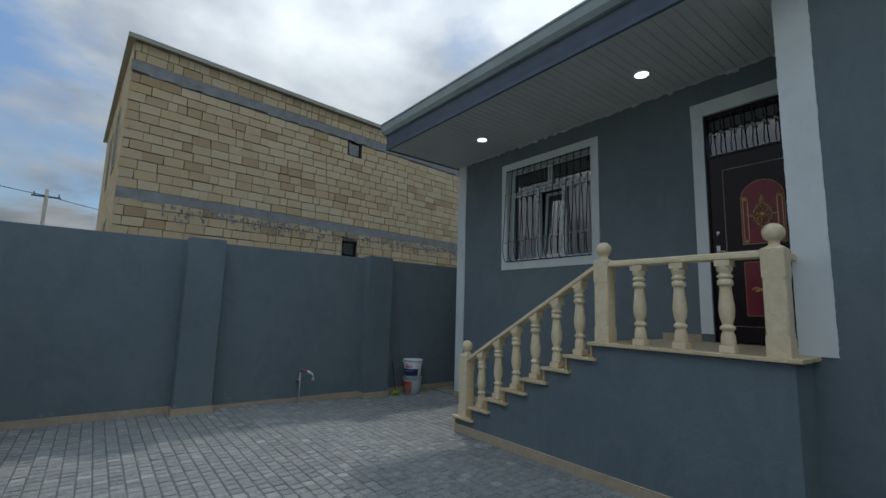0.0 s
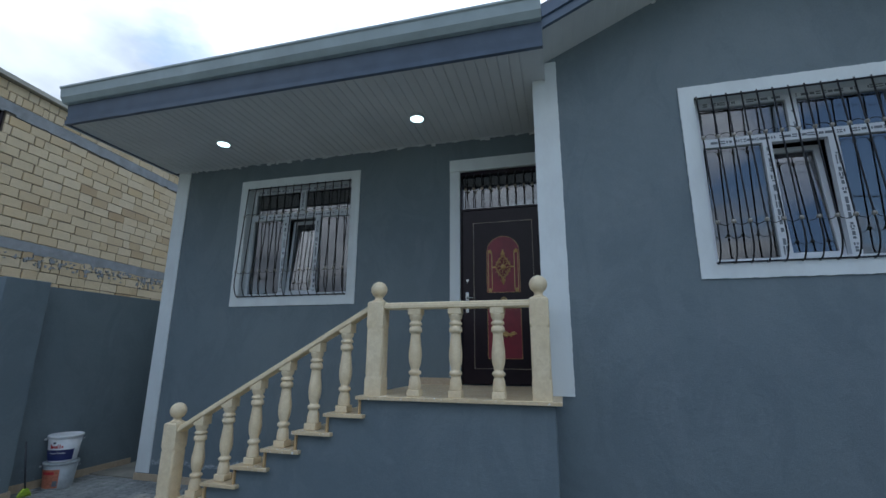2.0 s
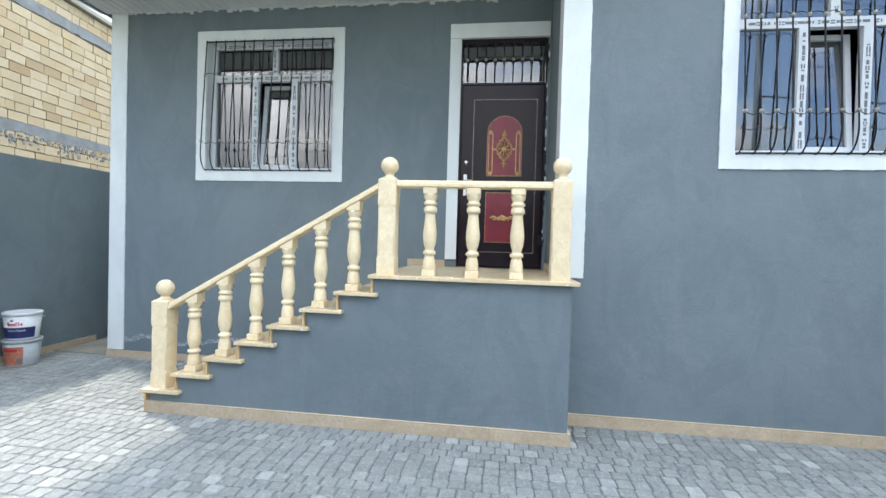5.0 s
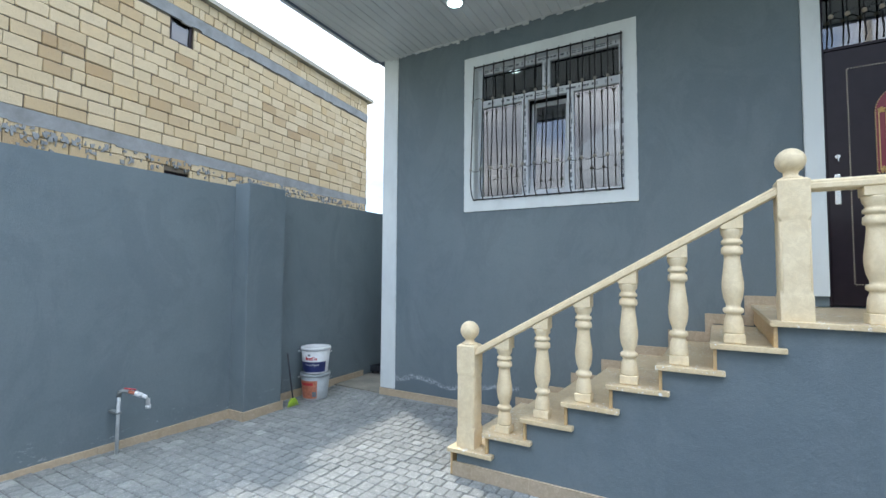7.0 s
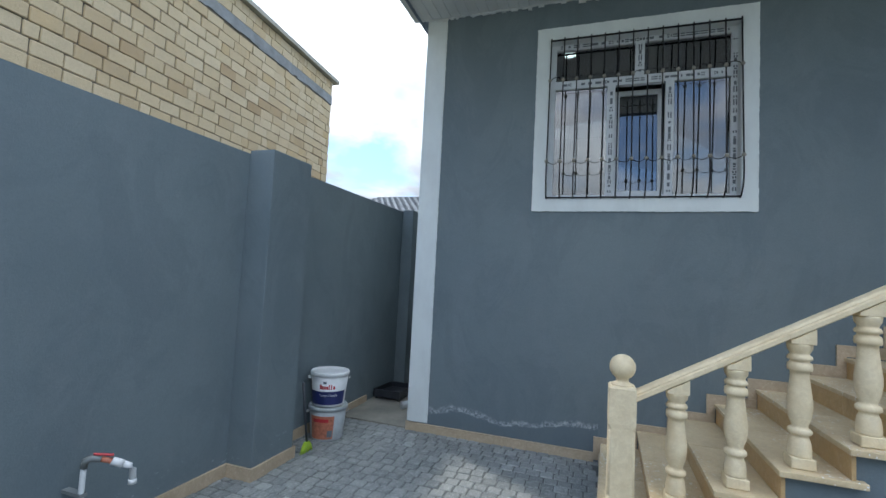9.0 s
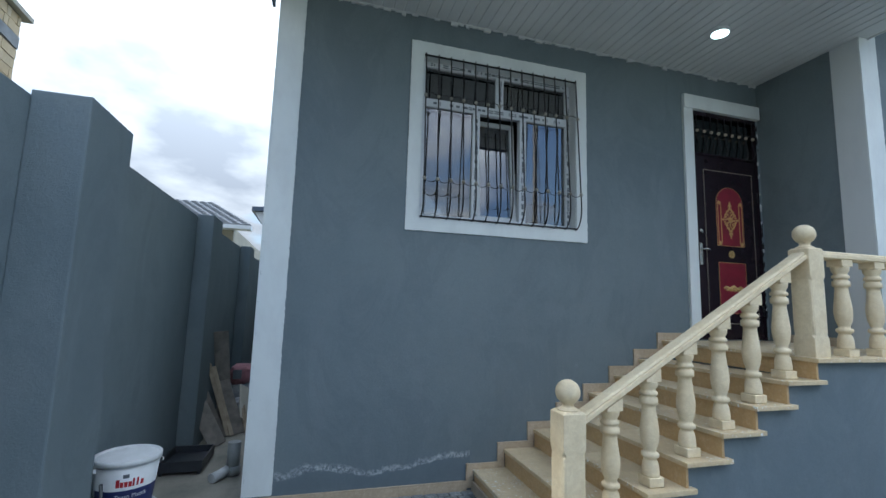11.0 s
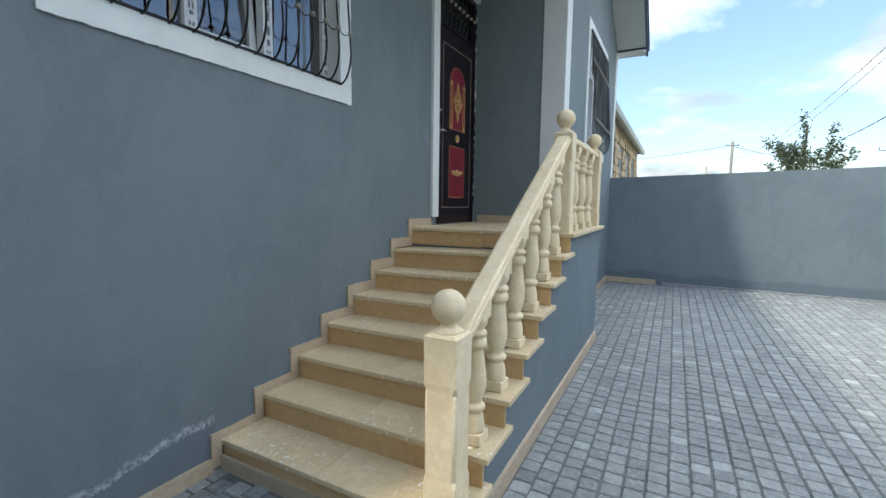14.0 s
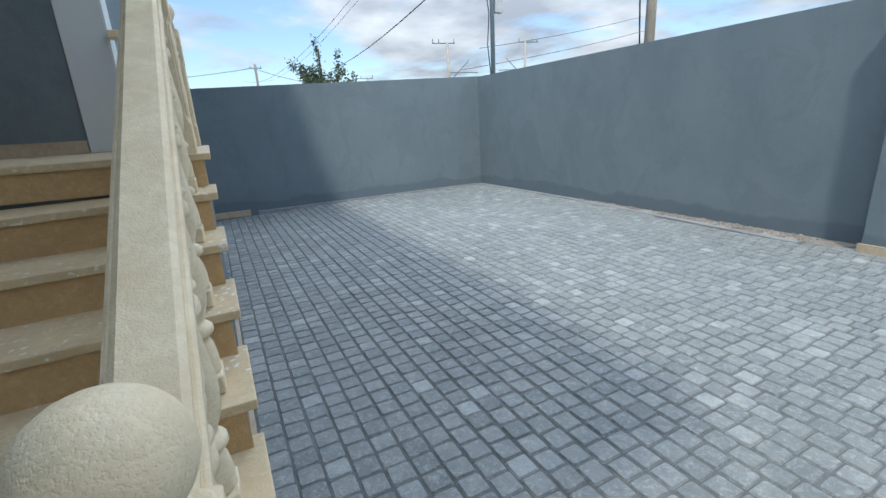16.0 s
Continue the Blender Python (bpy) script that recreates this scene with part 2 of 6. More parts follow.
def block_mat(name, island, pale=False):
    m = Nodes(name, 0.9)
    r = m.n("ShaderNodeNewGeometry").outputs["Random Per Island"] if island else m.n("ShaderNodeObjectInfo").outputs["Random"]
    if pale:
        stops = [(0.0, (0.40, 0.30, 0.19)), (0.5, (0.51, 0.40, 0.26)), (1.0, (0.60, 0.48, 0.32))]
    else:
        stops = [(0.0, (0.43, 0.30, 0.16)), (0.14, (0.56, 0.43, 0.255)), (0.6, (0.60, 0.48, 0.30)), (0.9, (0.64, 0.52, 0.34)), (1.0, (0.55, 0.40, 0.21))]
    col = m.ramp(r, stops)
    col = m.mix(m.math("MULTIPLY", m.ramp(m.noise(5, 6, 0.7), [(0.4, 0.0), (0.75, 1.0)]), 0.3), col, (0.42, 0.35, 0.25))
    col = m.mix(m.math("MULTIPLY", m.ramp(m.noise(30, 5, 0.8), [(0.5, 0.0), (0.7, 1.0)]), 0.3), col, (0.34, 0.27, 0.17))
    m.color(col).bump(m.noise(28, 5, 0.75), 0.9, 0.015)
    return m.done()


def plain(name, c, rough=0.5, metal=0.0, var=0.12, scale=12.0, bump=0.0):
    m = Nodes(name, rough, metal)
    f = m.ramp(m.noise(scale, 5, 0.6), [(0.35, 0.0), (0.7, 1.0)])
    d = tuple(v * (1 - 2.2 * var) for v in c)
    m.color(m.mix(f, c, d))
    if bump:
        m.bump(m.noise(scale * 5, 4, 0.6), bump, 0.004)
    return m.done()


def glass_mat(name, tint=(0.62, 0.68, 0.70)):
    m = Nodes(name, 0.02)
    m.nt.nodes.remove(m.p)
    out = m.nt.nodes["Material Output"]
    tr = m.n("ShaderNodeBsdfTransparent"); tr.inputs["Color"].default_value = (*tint, 1)
    gl = m.n("ShaderNodeBsdfGlossy"); gl.inputs["Roughness"].default_value = 0.03
    fr = m.n("ShaderNodeFresnel"); fr.inputs["IOR"].default_value = 3.0
    mx = m.n("ShaderNodeMixShader")
    m.link(fr.outputs[0], mx.inputs[0]); m.link(tr.outputs[0], mx.inputs[1]); m.link(gl.outputs[0], mx.inputs[2])
    m.link(mx.outputs[0], out.inputs["Surface"])
    return m.done()


def lamp_mat(name):
    m = Nodes(name, 0.4)
    m.p.inputs["Base Color"].default_value = (0.8, 0.85, 0.85, 1)
    m.p.inputs["Emission Color"].default_value = (0.75, 1.0, 0.97, 1)
    m.p.inputs["Emission Strength"].default_value = 2.2
    return m.done()


def soffit_mat(name):
    m = Nodes(name, 0.42)
    col = m.ramp(m.noise(1.2, 4, 0.6), [(0.35, (0.56, 0.58, 0.58)), (0.7, (0.64, 0.66, 0.66))])
    spots = m.ramp(m.noise(16, 6, 0.75), [(0.7, 0.0), (0.76, 1.0)])
    m.color(m.mix(m.math("MULTIPLY", spots, 0.2), col, (0.36, 0.37, 0.36)))
    return m.done()


def cement_mat(name, c=(0.30, 0.31, 0.31), d=(0.21, 0.215, 0.21)):
    m = Nodes(name, 0.9)
    col = m.ramp(m.noise(3.5, 7, 0.7), [(0.35, d), (0.65, c)])
    m.color(col).bump(m.noise(40, 6, 0.75), 0.6, 0.01)
    return m.done()


M_WALL = wall_paint("grey_wall_paint", base_band=True)
M_HOUSE = wall_paint("grey_house_paint", stain_from_y=4.0)
M_NWALL = wall_paint("grey_yard_paint", chips=True)
M_WHITE = white_paint("white_trim_paint")
# Greyer white: painted shade on the corner strip, plaster tone on reveals and filler.
M_SIDE = white_paint("shade_grey_white_and_plaster", (0.62, 0.65, 0.65))
M_STONE = stone("cream_limestone")
M_TREAD = stone("beige_tread_stone", (0.74, 0.60, 0.37), (0.60, 0.46, 0.265), 3.5, 0.45)
specks(M_TREAD)
M_RISER = stone("tan_riser_stone", (0.62, 0.42, 0.20), (0.52, 0.34, 0.155), 3.0, 0.5)
M_SKIRT = stone("tan_skirting_stone", (0.52, 0.42, 0.30), (0.42, 0.33, 0.22), 5.0, 0.7)
M_PAVER = paver_mat("grey_paver", False)
M_PAVERS = paver_mat("grey_pavers_joined", True)
M_JOINT = cement_mat("dark_joint_sand", (0.155, 0.16, 0.155), (0.09, 0.095, 0.09))
M_BLOCK = block_mat("shell_limestone_block", False)
M_BLOCKS = block_mat("shell_limestone_joined", True)
M_BLOCK2 = block_mat("rough_limestone_joined", True, True)
M_BLOCK3 = block_mat("rough_limestone_block", False, True)
M_MORTAR = cement_mat("grey_mortar", (0.20, 0.165, 0.12), (0.11, 0.09, 0.07))
M_CEMENT = cement_mat("grey_concrete")
M_ALLEY = cement_mat("sandy_concrete", (0.27, 0.255, 0.21), (0.17, 0.165, 0.14))
M_GRAVEL = cement_mat("gravel", (0.36, 0.32, 0.27), (0.16, 0.14, 0.12))
M_EARTH = cement_mat("dry_earth", (0.24, 0.21, 0.16), (0.15, 0.14, 0.11))
M_SOFFIT = soffit_mat("white_soffit_panel")
M_FASCIA = plain("slate_blue_metal", (0.085, 0.12, 0.175), 0.35, 0.0, 0.1, 3)
M_GUTTER = plain("pale_grey_green_metal", (0.36, 0.43, 0.44), 0.35, 0.0, 0.1, 3)
M_ROOF = plain("dark_roof_metal", (0.10, 0.12, 0.15), 0.5)
M_IRON = plain("black_wrought_iron", (0.018, 0.019, 0.022), 0.45, 0.6, 0.2, 30)
M_BRASS = plain("pale_brass", (0.52, 0.44, 0.34), 0.4, 0.4, 0.15, 40)
M_KNOT = plain("whitish_knot_metal", (0.36, 0.34, 0.29), 0.5, 0.2, 0.2, 40)
M_GOLD = plain("gold_ornament", (0.74, 0.50, 0.20), 0.35, 0.25, 0.2, 60)
M_DOOR = plain("dark_brown_door_metal", (0.018, 0.011, 0.016), 0.22, 0.0, 0.1, 8)
M_DOOR.node_tree.nodes["Principled BSDF"].inputs["Specular IOR Level"].default_value = 0.28
M_RED = plain("crimson_door_panel", (0.23, 0.018, 0.036), 0.3, 0.0, 0.12, 8)
M_PVC = plain("white_window_plastic", (0.66, 0.69, 0.71), 0.35, 0.0, 0.05)
M_INK = plain("dark_print", (0.16, 0.18, 0.20), 0.6)
M_GLASS = glass_mat("window_glass")
# Plaster darkened in its colour to stand for the unlit room.
M_ROOM = plain("darkened_room_plaster", (0.16, 0.172, 0.176), 0.9, 0.0, 0.1, 2)
M_LAMP = lamp_mat("lamp_diffuser")
M_CHROME = plain("brushed_steel", (0.62, 0.62, 0.60), 0.25, 0.9, 0.05)
M_TUB = plain("white_bucket_plastic", (0.70, 0.72, 0.72), 0.4, 0.0, 0.06)
M_TUB2 = plain("grey_bucket_plastic", (0.42, 0.46, 0.47), 0.45, 0.0, 0.1)
M_NAVY = plain("navy_label", (0.02, 0.03, 0.13), 0.4)
M_REDPRINT = plain("red_print", (0.50, 0.03, 0.04), 0.4)
M_ORANGE = plain("faded_orange_label", (0.55, 0.20, 0.12), 0.5, 0.0, 0.2, 40)
M_LIME = plain("lime_plastic", (0.42, 0.62, 0.05), 0.4)
M_PIPE = plain("pale_grey_pipe", (0.52, 0.55, 0.56), 0.4)
M_GPIPE = plain("grey_pipe", (0.22, 0.24, 0.24), 0.4)
M_TRAY = plain("black_plastic", (0.035, 0.040, 0.048), 0.4)
M_WOOD = plain("weathered_board", (0.26, 0.235, 0.20), 0.8, 0.0, 0.2, 9, 0.4)
M_WOOD2 = plain("pale_board", (0.46, 0.38, 0.27), 0.8, 0.0, 0.2, 9, 0.4)
M_PINK = plain("pink_bag_paper", (0.40, 0.18, 0.20), 0.7, 0.0, 0.15, 12, 0.5)
M_SILVER = plain("crumpled_pale_sack", (0.42, 0.44, 0.44), 0.6, 0.0, 0.2, 14, 0.8)
M_LEAF = plain("grey_green_leaf", (0.17, 0.22, 0.13), 0.6, 0.0, 0.25, 3)
M_BARK = plain("bark", (0.12, 0.10, 0.08), 0.9, 0.0, 0.2, 8, 0.5)
M_POLE = plain("weathered_pole_concrete", (0.42, 0.38, 0.32), 0.85, 0.0, 0.15, 4, 0.4)
M_STEEL = plain("grey_blue_painted_steel", (0.12, 0.17, 0.20), 0.5, 0.0, 0.1)
M_CABLE = plain("black_cable", (0.02, 0.02, 0.025), 0.6)
M_TILE = plain("grey_roof_tile", (0.19, 0.205, 0.215), 0.7, 0.0, 0.15, 3)
M_CREAM = plain("cream_plaster", (0.42, 0.40, 0.33), 0.8, 0.0, 0.1, 2)
M_FIELD = cement_mat("far_ground", (0.20, 0.19, 0.13), (0.13, 0.13, 0.09))

# ---- mesh helpers ----


def bx(bm, x0, x1, y0, y1, z0, z1):
    """Add an axis-aligned box."""
    m = Matrix.Translation(((x0 + x1) / 2, (y0 + y1) / 2, (z0 + z1) / 2)) @ Matrix.Diagonal((x1 - x0, y1 - y0, z1 - z0, 1))
    return bmesh.ops.create_cube(bm, size=1.0, matrix=m)["verts"]


def boxes(*items):
    bm = bmesh.new()
    for it in items:
        bx(bm, *it)
    return bm


def prism(bm, pts, axis, a, b):
    """A closed polygon pts in the two other axes, drawn out along axis from a to b."""
    def place(p, v):
        return {"x": (v, p[0], p[1]), "y": (p[0], v, p[1]), "z": (p[0], p[1], v)}[axis]
    lo = [bm.verts.new(place(p, a)) for p in pts]
    hi = [bm.verts.new(place(p, b)) for p in pts]
    bm.faces.new(lo)
    bm.faces.new(hi[::-1])
    for i in range(len(pts)):
        j = (i + 1) % len(pts)
        bm.faces.new((lo[j], lo[i], hi[i], hi[j]))
    return bm


def lathe(bm, profile, segs=20, center=(0, 0, 0)):
    """Turn a list of (radius, z) about the vertical through center."""
    rings = []
    for r, z in profile:
        rings.append([bm.verts.new((center[0] + r * math.cos(2 * math.pi * k / segs), center[1] + r * math.sin(2 * math.pi * k / segs), center[2] + z)) for k in range(segs)])
    for a, b in zip(rings, rings[1:]):
        for k in range(segs):
            f = bm.faces.new((a[k], a[(k + 1) % segs], b[(k + 1) % segs], b[k]))
            f.smooth = True
    bm.faces.new(rings[0][::-1])
    bm.faces.new(rings[-1])
    return bm


def tube(bm, pts, r, segs=6):
    """A round bar along the points."""
    pts = [Vector(p) for p in pts]
    rings = []
    for i, p in enumerate(pts):
        d = (pts[min(i + 1, len(pts) - 1)] - pts[max(i - 1, 0)]).normalized()
        ref = Vector((0, 0, 1)) if abs(d.z) < 0.9 else Vector((0, 1, 0))
        u = d.cross(ref).normalized()
        v = d.cross(u)
        rings.append([bm.verts.new(p + r * (math.cos(2 * math.pi * k / segs) * u + math.sin(2 * math.pi * k / segs) * v)) for k in range(segs)])
    for a, b in zip(rings, rings[1:]):
        for k in range(segs):
            f = bm.faces.new((a[k], a[(k + 1) % segs], b[(k + 1) % segs], b[k]))
            f.smooth = True
    bm.faces.new(rings[0][::-1])
    bm.faces.new(rings[-1])
    return bm


def ball(bm, c, r, u=12, v=8):
    vs = bmesh.ops.create_uvsphere(bm, u_segments=u, v_segments=v, radius=r, matrix=Matrix.Translation(c))["verts"]
    for f in {f for w in vs for f in w.link_faces}:
        f.smooth = True


def bevel(bm, w, segs=1):
    bmesh.ops.bevel(bm, geom=bm.edges[:], offset=w, segments=segs, affect="EDGES", profile=0.6)
    return bm


def finish(name, bm, material):
    bmesh.ops.recalc_face_normals(bm, faces=bm.faces[:])
    me = bpy.data.meshes.new(name)
    bm.to_mesh(me)
    bm.free()
    me.materials.append(material)
    return new(name, me)


def part(name, bm, material, parent, label=""):
    ob = finish(name, bm, material)
    if parent is not None:
        ob.parent = parent
        ob.matrix_parent_inverse = parent.matrix_world.inverted()
    return tagged(ob, label)


def base(name, at, label, category, group=""):
    """An Empty at a thing's foot."""
    ob = new(name)
    ob.location = at
    ob.matrix_world = Matrix.Translation(at)
    ob.empty_display_size = 0.1
    return tagged(ob, label, category, group)


def local(parent, ob):
    """Put an object built about the origin under a parent, in the parent's own space."""
    ob.parent = parent
    return ob


def struct(name, bm, material, label=""):
    return tagged(finish(name, bm, material), label, "", "", "structure")


# ---- plan ----
FX = 4.59      # the porch wall
WX = 3.545     # the gable wing's front
WY = 0.465     # the wing's side that faces the porch
NY = 5.805     # the house's north corner
SY = -3.90     # the house's south corner
YN = 6.62      # yard wall, north
YS = -3.72     # yard wall, south
SLAB = 1.225   # top of the landing
RISE, GOING, STEP1 = 0.154, 0.288, 4.03
SX = 3.07      # outer edge of treads
RX = 3.195     # line of the balusters
SOFF = 4.215


def gz(x, y=0.0):
    """Height of the paving: it falls a little towards the house."""
    s = min(max((x - 1.0) / 2.0, 0), 1)
    return -0.05 * s * s * (3 - 2 * s)


def west_x(y):
    return -1.93 - 0.028 * (y + 3.72)


# ---- large structure ----
def wall_cells(axis, p0, p1, us, vs, holes):
    """A wall between the planes p0 and p1, as cells between the given cuts welded into one piece, with the cells in holes left out."""
    bm = bmesh.new()
    for i in range(len(us) - 1):
        for j in range(len(vs) - 1):
            if (i, j) not in holes:
                if axis == "x":
                    bx(bm, p0, p1, us[i], us[i + 1], vs[j], vs[j + 1])
                else:
                    bx(bm, us[i], us[i + 1], p0, p1, vs[j], vs[j + 1])
    bmesh.ops.remove_doubles(bm, verts=bm.verts[:], dist=0.0001)
    def solid(u, v):
        i = next((k for k in range(len(us) - 1) if us[k] < u < us[k + 1]), None)
        j = next((k for k in range(len(vs) - 1) if vs[k] < v < vs[k + 1]), None)
        return i is not None and j is not None and (i, j) not in holes
    inner = []
    for face in bm.faces:
        c, d = face.calc_center_median(), face.normal * 0.0005
        k = 1 if axis == "x" else 0
        if abs(face.normal[1 - k]) < 0.5 and solid(c[k] + d[k], c.z + d.z) and solid(c[k] - d[k], c.z - d.z):
            inner.append(face)
    bmesh.ops.delete(bm, geom=inner, context="FACES")
    return bm


W1 = (2.93, 4.535, 2.285, 3.835)
W2 = (-2.485, -0.93, 2.295, 3.81)
D = (0.50, 1.45, 1.225, 3.775)
struct("wall_porch", wall_cells("x", FX, FX + 0.32, [WY + 0.002, D[0], D[1], W1[0], W1[1], NY], [-0.3, D[2], W1[2], D[3], W1[3], 4.6],
                               {(1, 1), (1, 2), (3, 2), (3, 3)}), M_HOUSE, "smooth blue-grey rendered porch wall with salt stains low down")
bm = wall_cells("x", WX, WX + 0.32, [SY, W2[0], W2[1], WY], [-0.3, W2[2], W2[3], 4.26], {(1, 1)})
prism(bm, [(SY, 4.26), (WY, 4.26), (WY, 4.36), (-1.72, 5.40), (-1.95, 5.40), (SY, 4.30)], "x", WX, WX + 0.32)
struct("wall_gable", bm, M_HOUSE, "smooth blue-grey rendered gable wall")
struct("wall_wing_side", boxes((WX + 0.32, FX + 0.0, WY - 0.3, WY, -0.3, 4.6)), M_HOUSE, "blue-grey rendered side wall beside the door")
struct("wall_house_north", boxes((FX + 0.32, 14.0, NY - 0.3, NY, -0.3, 4.6)), M_HOUSE, "blue-grey rendered north wall of the house")
struct("wall_house_south", boxes((WX + 0.32, 14.0, SY, SY + 0.3, -0.3, 4.3)), M_HOUSE)
struct("wall_house_back", boxes((13.7, 14.0, SY + 0.3, NY - 0.3, -0.3, 4.3)), M_HOUSE)


def yard_wall_north():
    bm = bmesh.new()
    bx(bm, -2.3, 15.0, YN, YN + 0.2, -0.3, 2.375)
    return struct("wall_north", bm, M_NWALL, "blue-grey rendered yard wall")


yard_wall_north()
for k, px in enumerate((0.235, 3.055, 5.98, 8.9, 11.7)):
    bm = boxes((px, px + 0.47, 6.39 if k < 2 else 6.46, YN, -0.3, 2.40))
    bevel(bm, 0.008, 2)
    struct("pilaster", bm, M_NWALL, "blue-grey rendered wall pilaster")
bm = bmesh.new()
prism(bm, [(-2.3, -0.3), (FX, -0.3), (FX, 1.93), (WX, 1.97), (-2.3, 2.14)], "y", YS - 0.2, YS)
struct("wall_south", bm, M_WALL, "blue-grey rendered yard wall with a darker band at its foot")
bm = bmesh.new()
prism(bm, [(west_x(YS), YS), (west_x(YS) - 0.2, YS), (west_x(YN) - 0.2, YN), (west_x(YN), YN)], "z", -0.3, 2.12)
struct("wall_west", bm, M_WALL, "blue-grey rendered yard wall with a darker band at its foot")
bm = boxes((west_x(2.6), -1.86, 2.66, 3.13, -0.3, 2.16))
bevel(bm, 0.008, 2)
struct("pilaster", bm, M_WALL, "blue-grey rendered wall pilaster")

# porch block under the stairs and landing
bm = bmesh.new()
prof = [(0.40, -0.3), (STEP1 - 0.06, -0.3), (STEP1 - 0.06, RISE - 0.035)]
for k in range(1, 8):
    y = STEP1 - 0.035 - GOING * k
    prof += [(y, RISE * k - 0.035), (y, RISE * (k + 1) - 0.035)]
prof += [(0.40, SLAB - 0.04)]
prism(bm, prof, "x", SX + 0.05, FX - 0.001)
for v in bm.verts:
    if v.co.y > 1.55 and v.co.x > 4:
        v.co.y -= 0.055
        v.co.z -= 0.02
struct("porch_block", bm, M_HOUSE, "blue-grey rendered side of the entrance stairs")


def soffit():
    """Ribbed panels that run from the wall to the eave."""
    bm = bmesh.new()
    y, pts = WY + 0.003, []
    while y < NY + 0.08:
        pts += [(y, SOFF), (y + 0.086, SOFF), (y + 0.090, SOFF + 0.008), (y + 0.098, SOFF + 0.008), (y + 0.102, SOFF)]
        y += 0.102
    for a, b in zip(pts, pts[1:]):
        bm.faces.new([bm.verts.new(p) for p in ((3.03, *a), (FX, *a), (FX, *b), (3.03, *b))])
    bx(bm, 3.03, FX, WY + 0.003, y, SOFF + 0.012, SOFF + 0.03)
    return struct("ceiling", bm, M_SOFFIT, "white ribbed plastic porch ceiling")


soffit()
struct("ceiling", boxes((3.03, WX - 0.013, WY - 0.10, WY + 0.002, SOFF, SOFF + 0.02)), M_SOFFIT, "white ceiling end panel")
struct("ceiling", boxes((3.03, WX - 0.013, WY - 0.113, WY - 0.101, SOFF - 0.015, 4.43)), M_SOFFIT, "white ceiling end board")
# gable soffits, two sloping and one level at the south corner
for name, a, b in (("ceiling", (WY - 0.10, 4.40), (-1.83, 5.42)), ("ceiling", (-1.83, 5.42), (-3.82, 4.375))):
    bm = bmesh.new()
    n = 22
    for i in range(n):
        f0, f1 = i / n, (i + 1) / n
        p = [(a[0] + (b[0] - a[0]) * f, a[1] + (b[1] - a[1]) * f) for f in (f0, f0 + (f1 - f0) * 0.86, f0 + (f1 - f0) * 0.93, f1)]
        hs = (0, 0, 0.002, 0.002)
        q = [(u, v + h) for (u, v), h in zip(p, hs)]
        for c, d in zip(q, q[1:] + [(p[3][0], p[3][1])]):
            bm.faces.new([bm.verts.new(w) for w in ((3.05, *c), (WX, *c), (WX, *d), (3.05, *d))])
    ya, za, yb, zb = *a, *b
    prism(bm, [(ya, za + 0.012), (yb, zb + 0.012), (yb, zb + 0.03), (ya, za + 0.03)], "x", 3.05, WX)
    struct(name, bm, M_SOFFIT, "white panelled gable soffit")
struct("ceiling", boxes((3.05, WX + 0.0, -4.05, -3.80, 4.30, 4.335)), M_SOFFIT, "white boxed eave end")
struct("ceiling", boxes((WX, 14.2, -4.05, SY, 4.31, 4.345)), M_SOFFIT, "white eave soffit")

# roofs
bm = bmesh.new()
prism(bm, [(3.0, 4.50), (8.6, 6.3), (14.2, 4.5), (14.2, 4.44), (8.6, 6.2), (3.0, 4.44)], "y", WY + 0.01, NY + 0.12)
struct("roof", bm, M_ROOF, "dark metal main roof")
bm = bmesh.new()
prism(bm, [(WY - 0.05, 4.62), (-1.83, 5.62), (-4.08, 4.47), (-4.08, 4.42), (-1.83, 5.57), (WY - 0.05, 4.57)], "x", 3.02, 14.2)
struct("roof", bm, M_ROOF, "dark metal gable roof")
# porch fascia and gutter
bm = bmesh.new()
prism(bm, [(3.03, 4.195), (2.99, 4.195), (2.985, 4.24), (3.0, 4.25), (2.99, 4.30), (3.005, 4.31), (2.985, 4.44), (3.03, 4.44)], "y", WY - 0.115, NY + 0.10)
struct("fascia", bm, M_FASCIA, "slate-blue metal eave fascia")
bm = bmesh.new()
prism(bm, [(3.02, 4.445), (2.94, 4.445), (2.90, 4.50), (2.885, 4.60), (2.87, 4.61), (2.87, 4.63), (2.90, 4.63), (2.91, 4.53), (3.02, 4.53)], "y", WY - 0.115, NY + 0.12)
struct("gutter", bm, M_GUTTER, "pale grey-green metal gutter")
struct("fascia", boxes((3.03, FX + 0.3, NY + 0.085, NY + 0.11, 4.20, 4.44)), M_FASCIA, "slate-blue metal verge fascia")
for a, b in (((WY - 0.118, 4.40), (-1.83, 5.42)), ((-1.83, 5.42), (-4.06, 4.27))):
    bm = bmesh.new()
    (ya, za), (yb, zb) = a, b
    prism(bm, [(ya, za), (yb, zb), (yb, zb + 0.09), (ya, za + 0.09)], "x", 3.015, 3.05)
    prism(bm, [(ya, za + 0.092), (yb, zb + 0.092), (yb, zb + 0.19), (ya, za + 0.19)], "x", 2.995, 3.05)
    struct("fascia", bm, M_FASCIA, "slate-blue metal gable fascia")
struct("fascia", boxes((3.05, 14.2, -4.075, -4.051, 4.30, 4.46)), M_FASCIA)

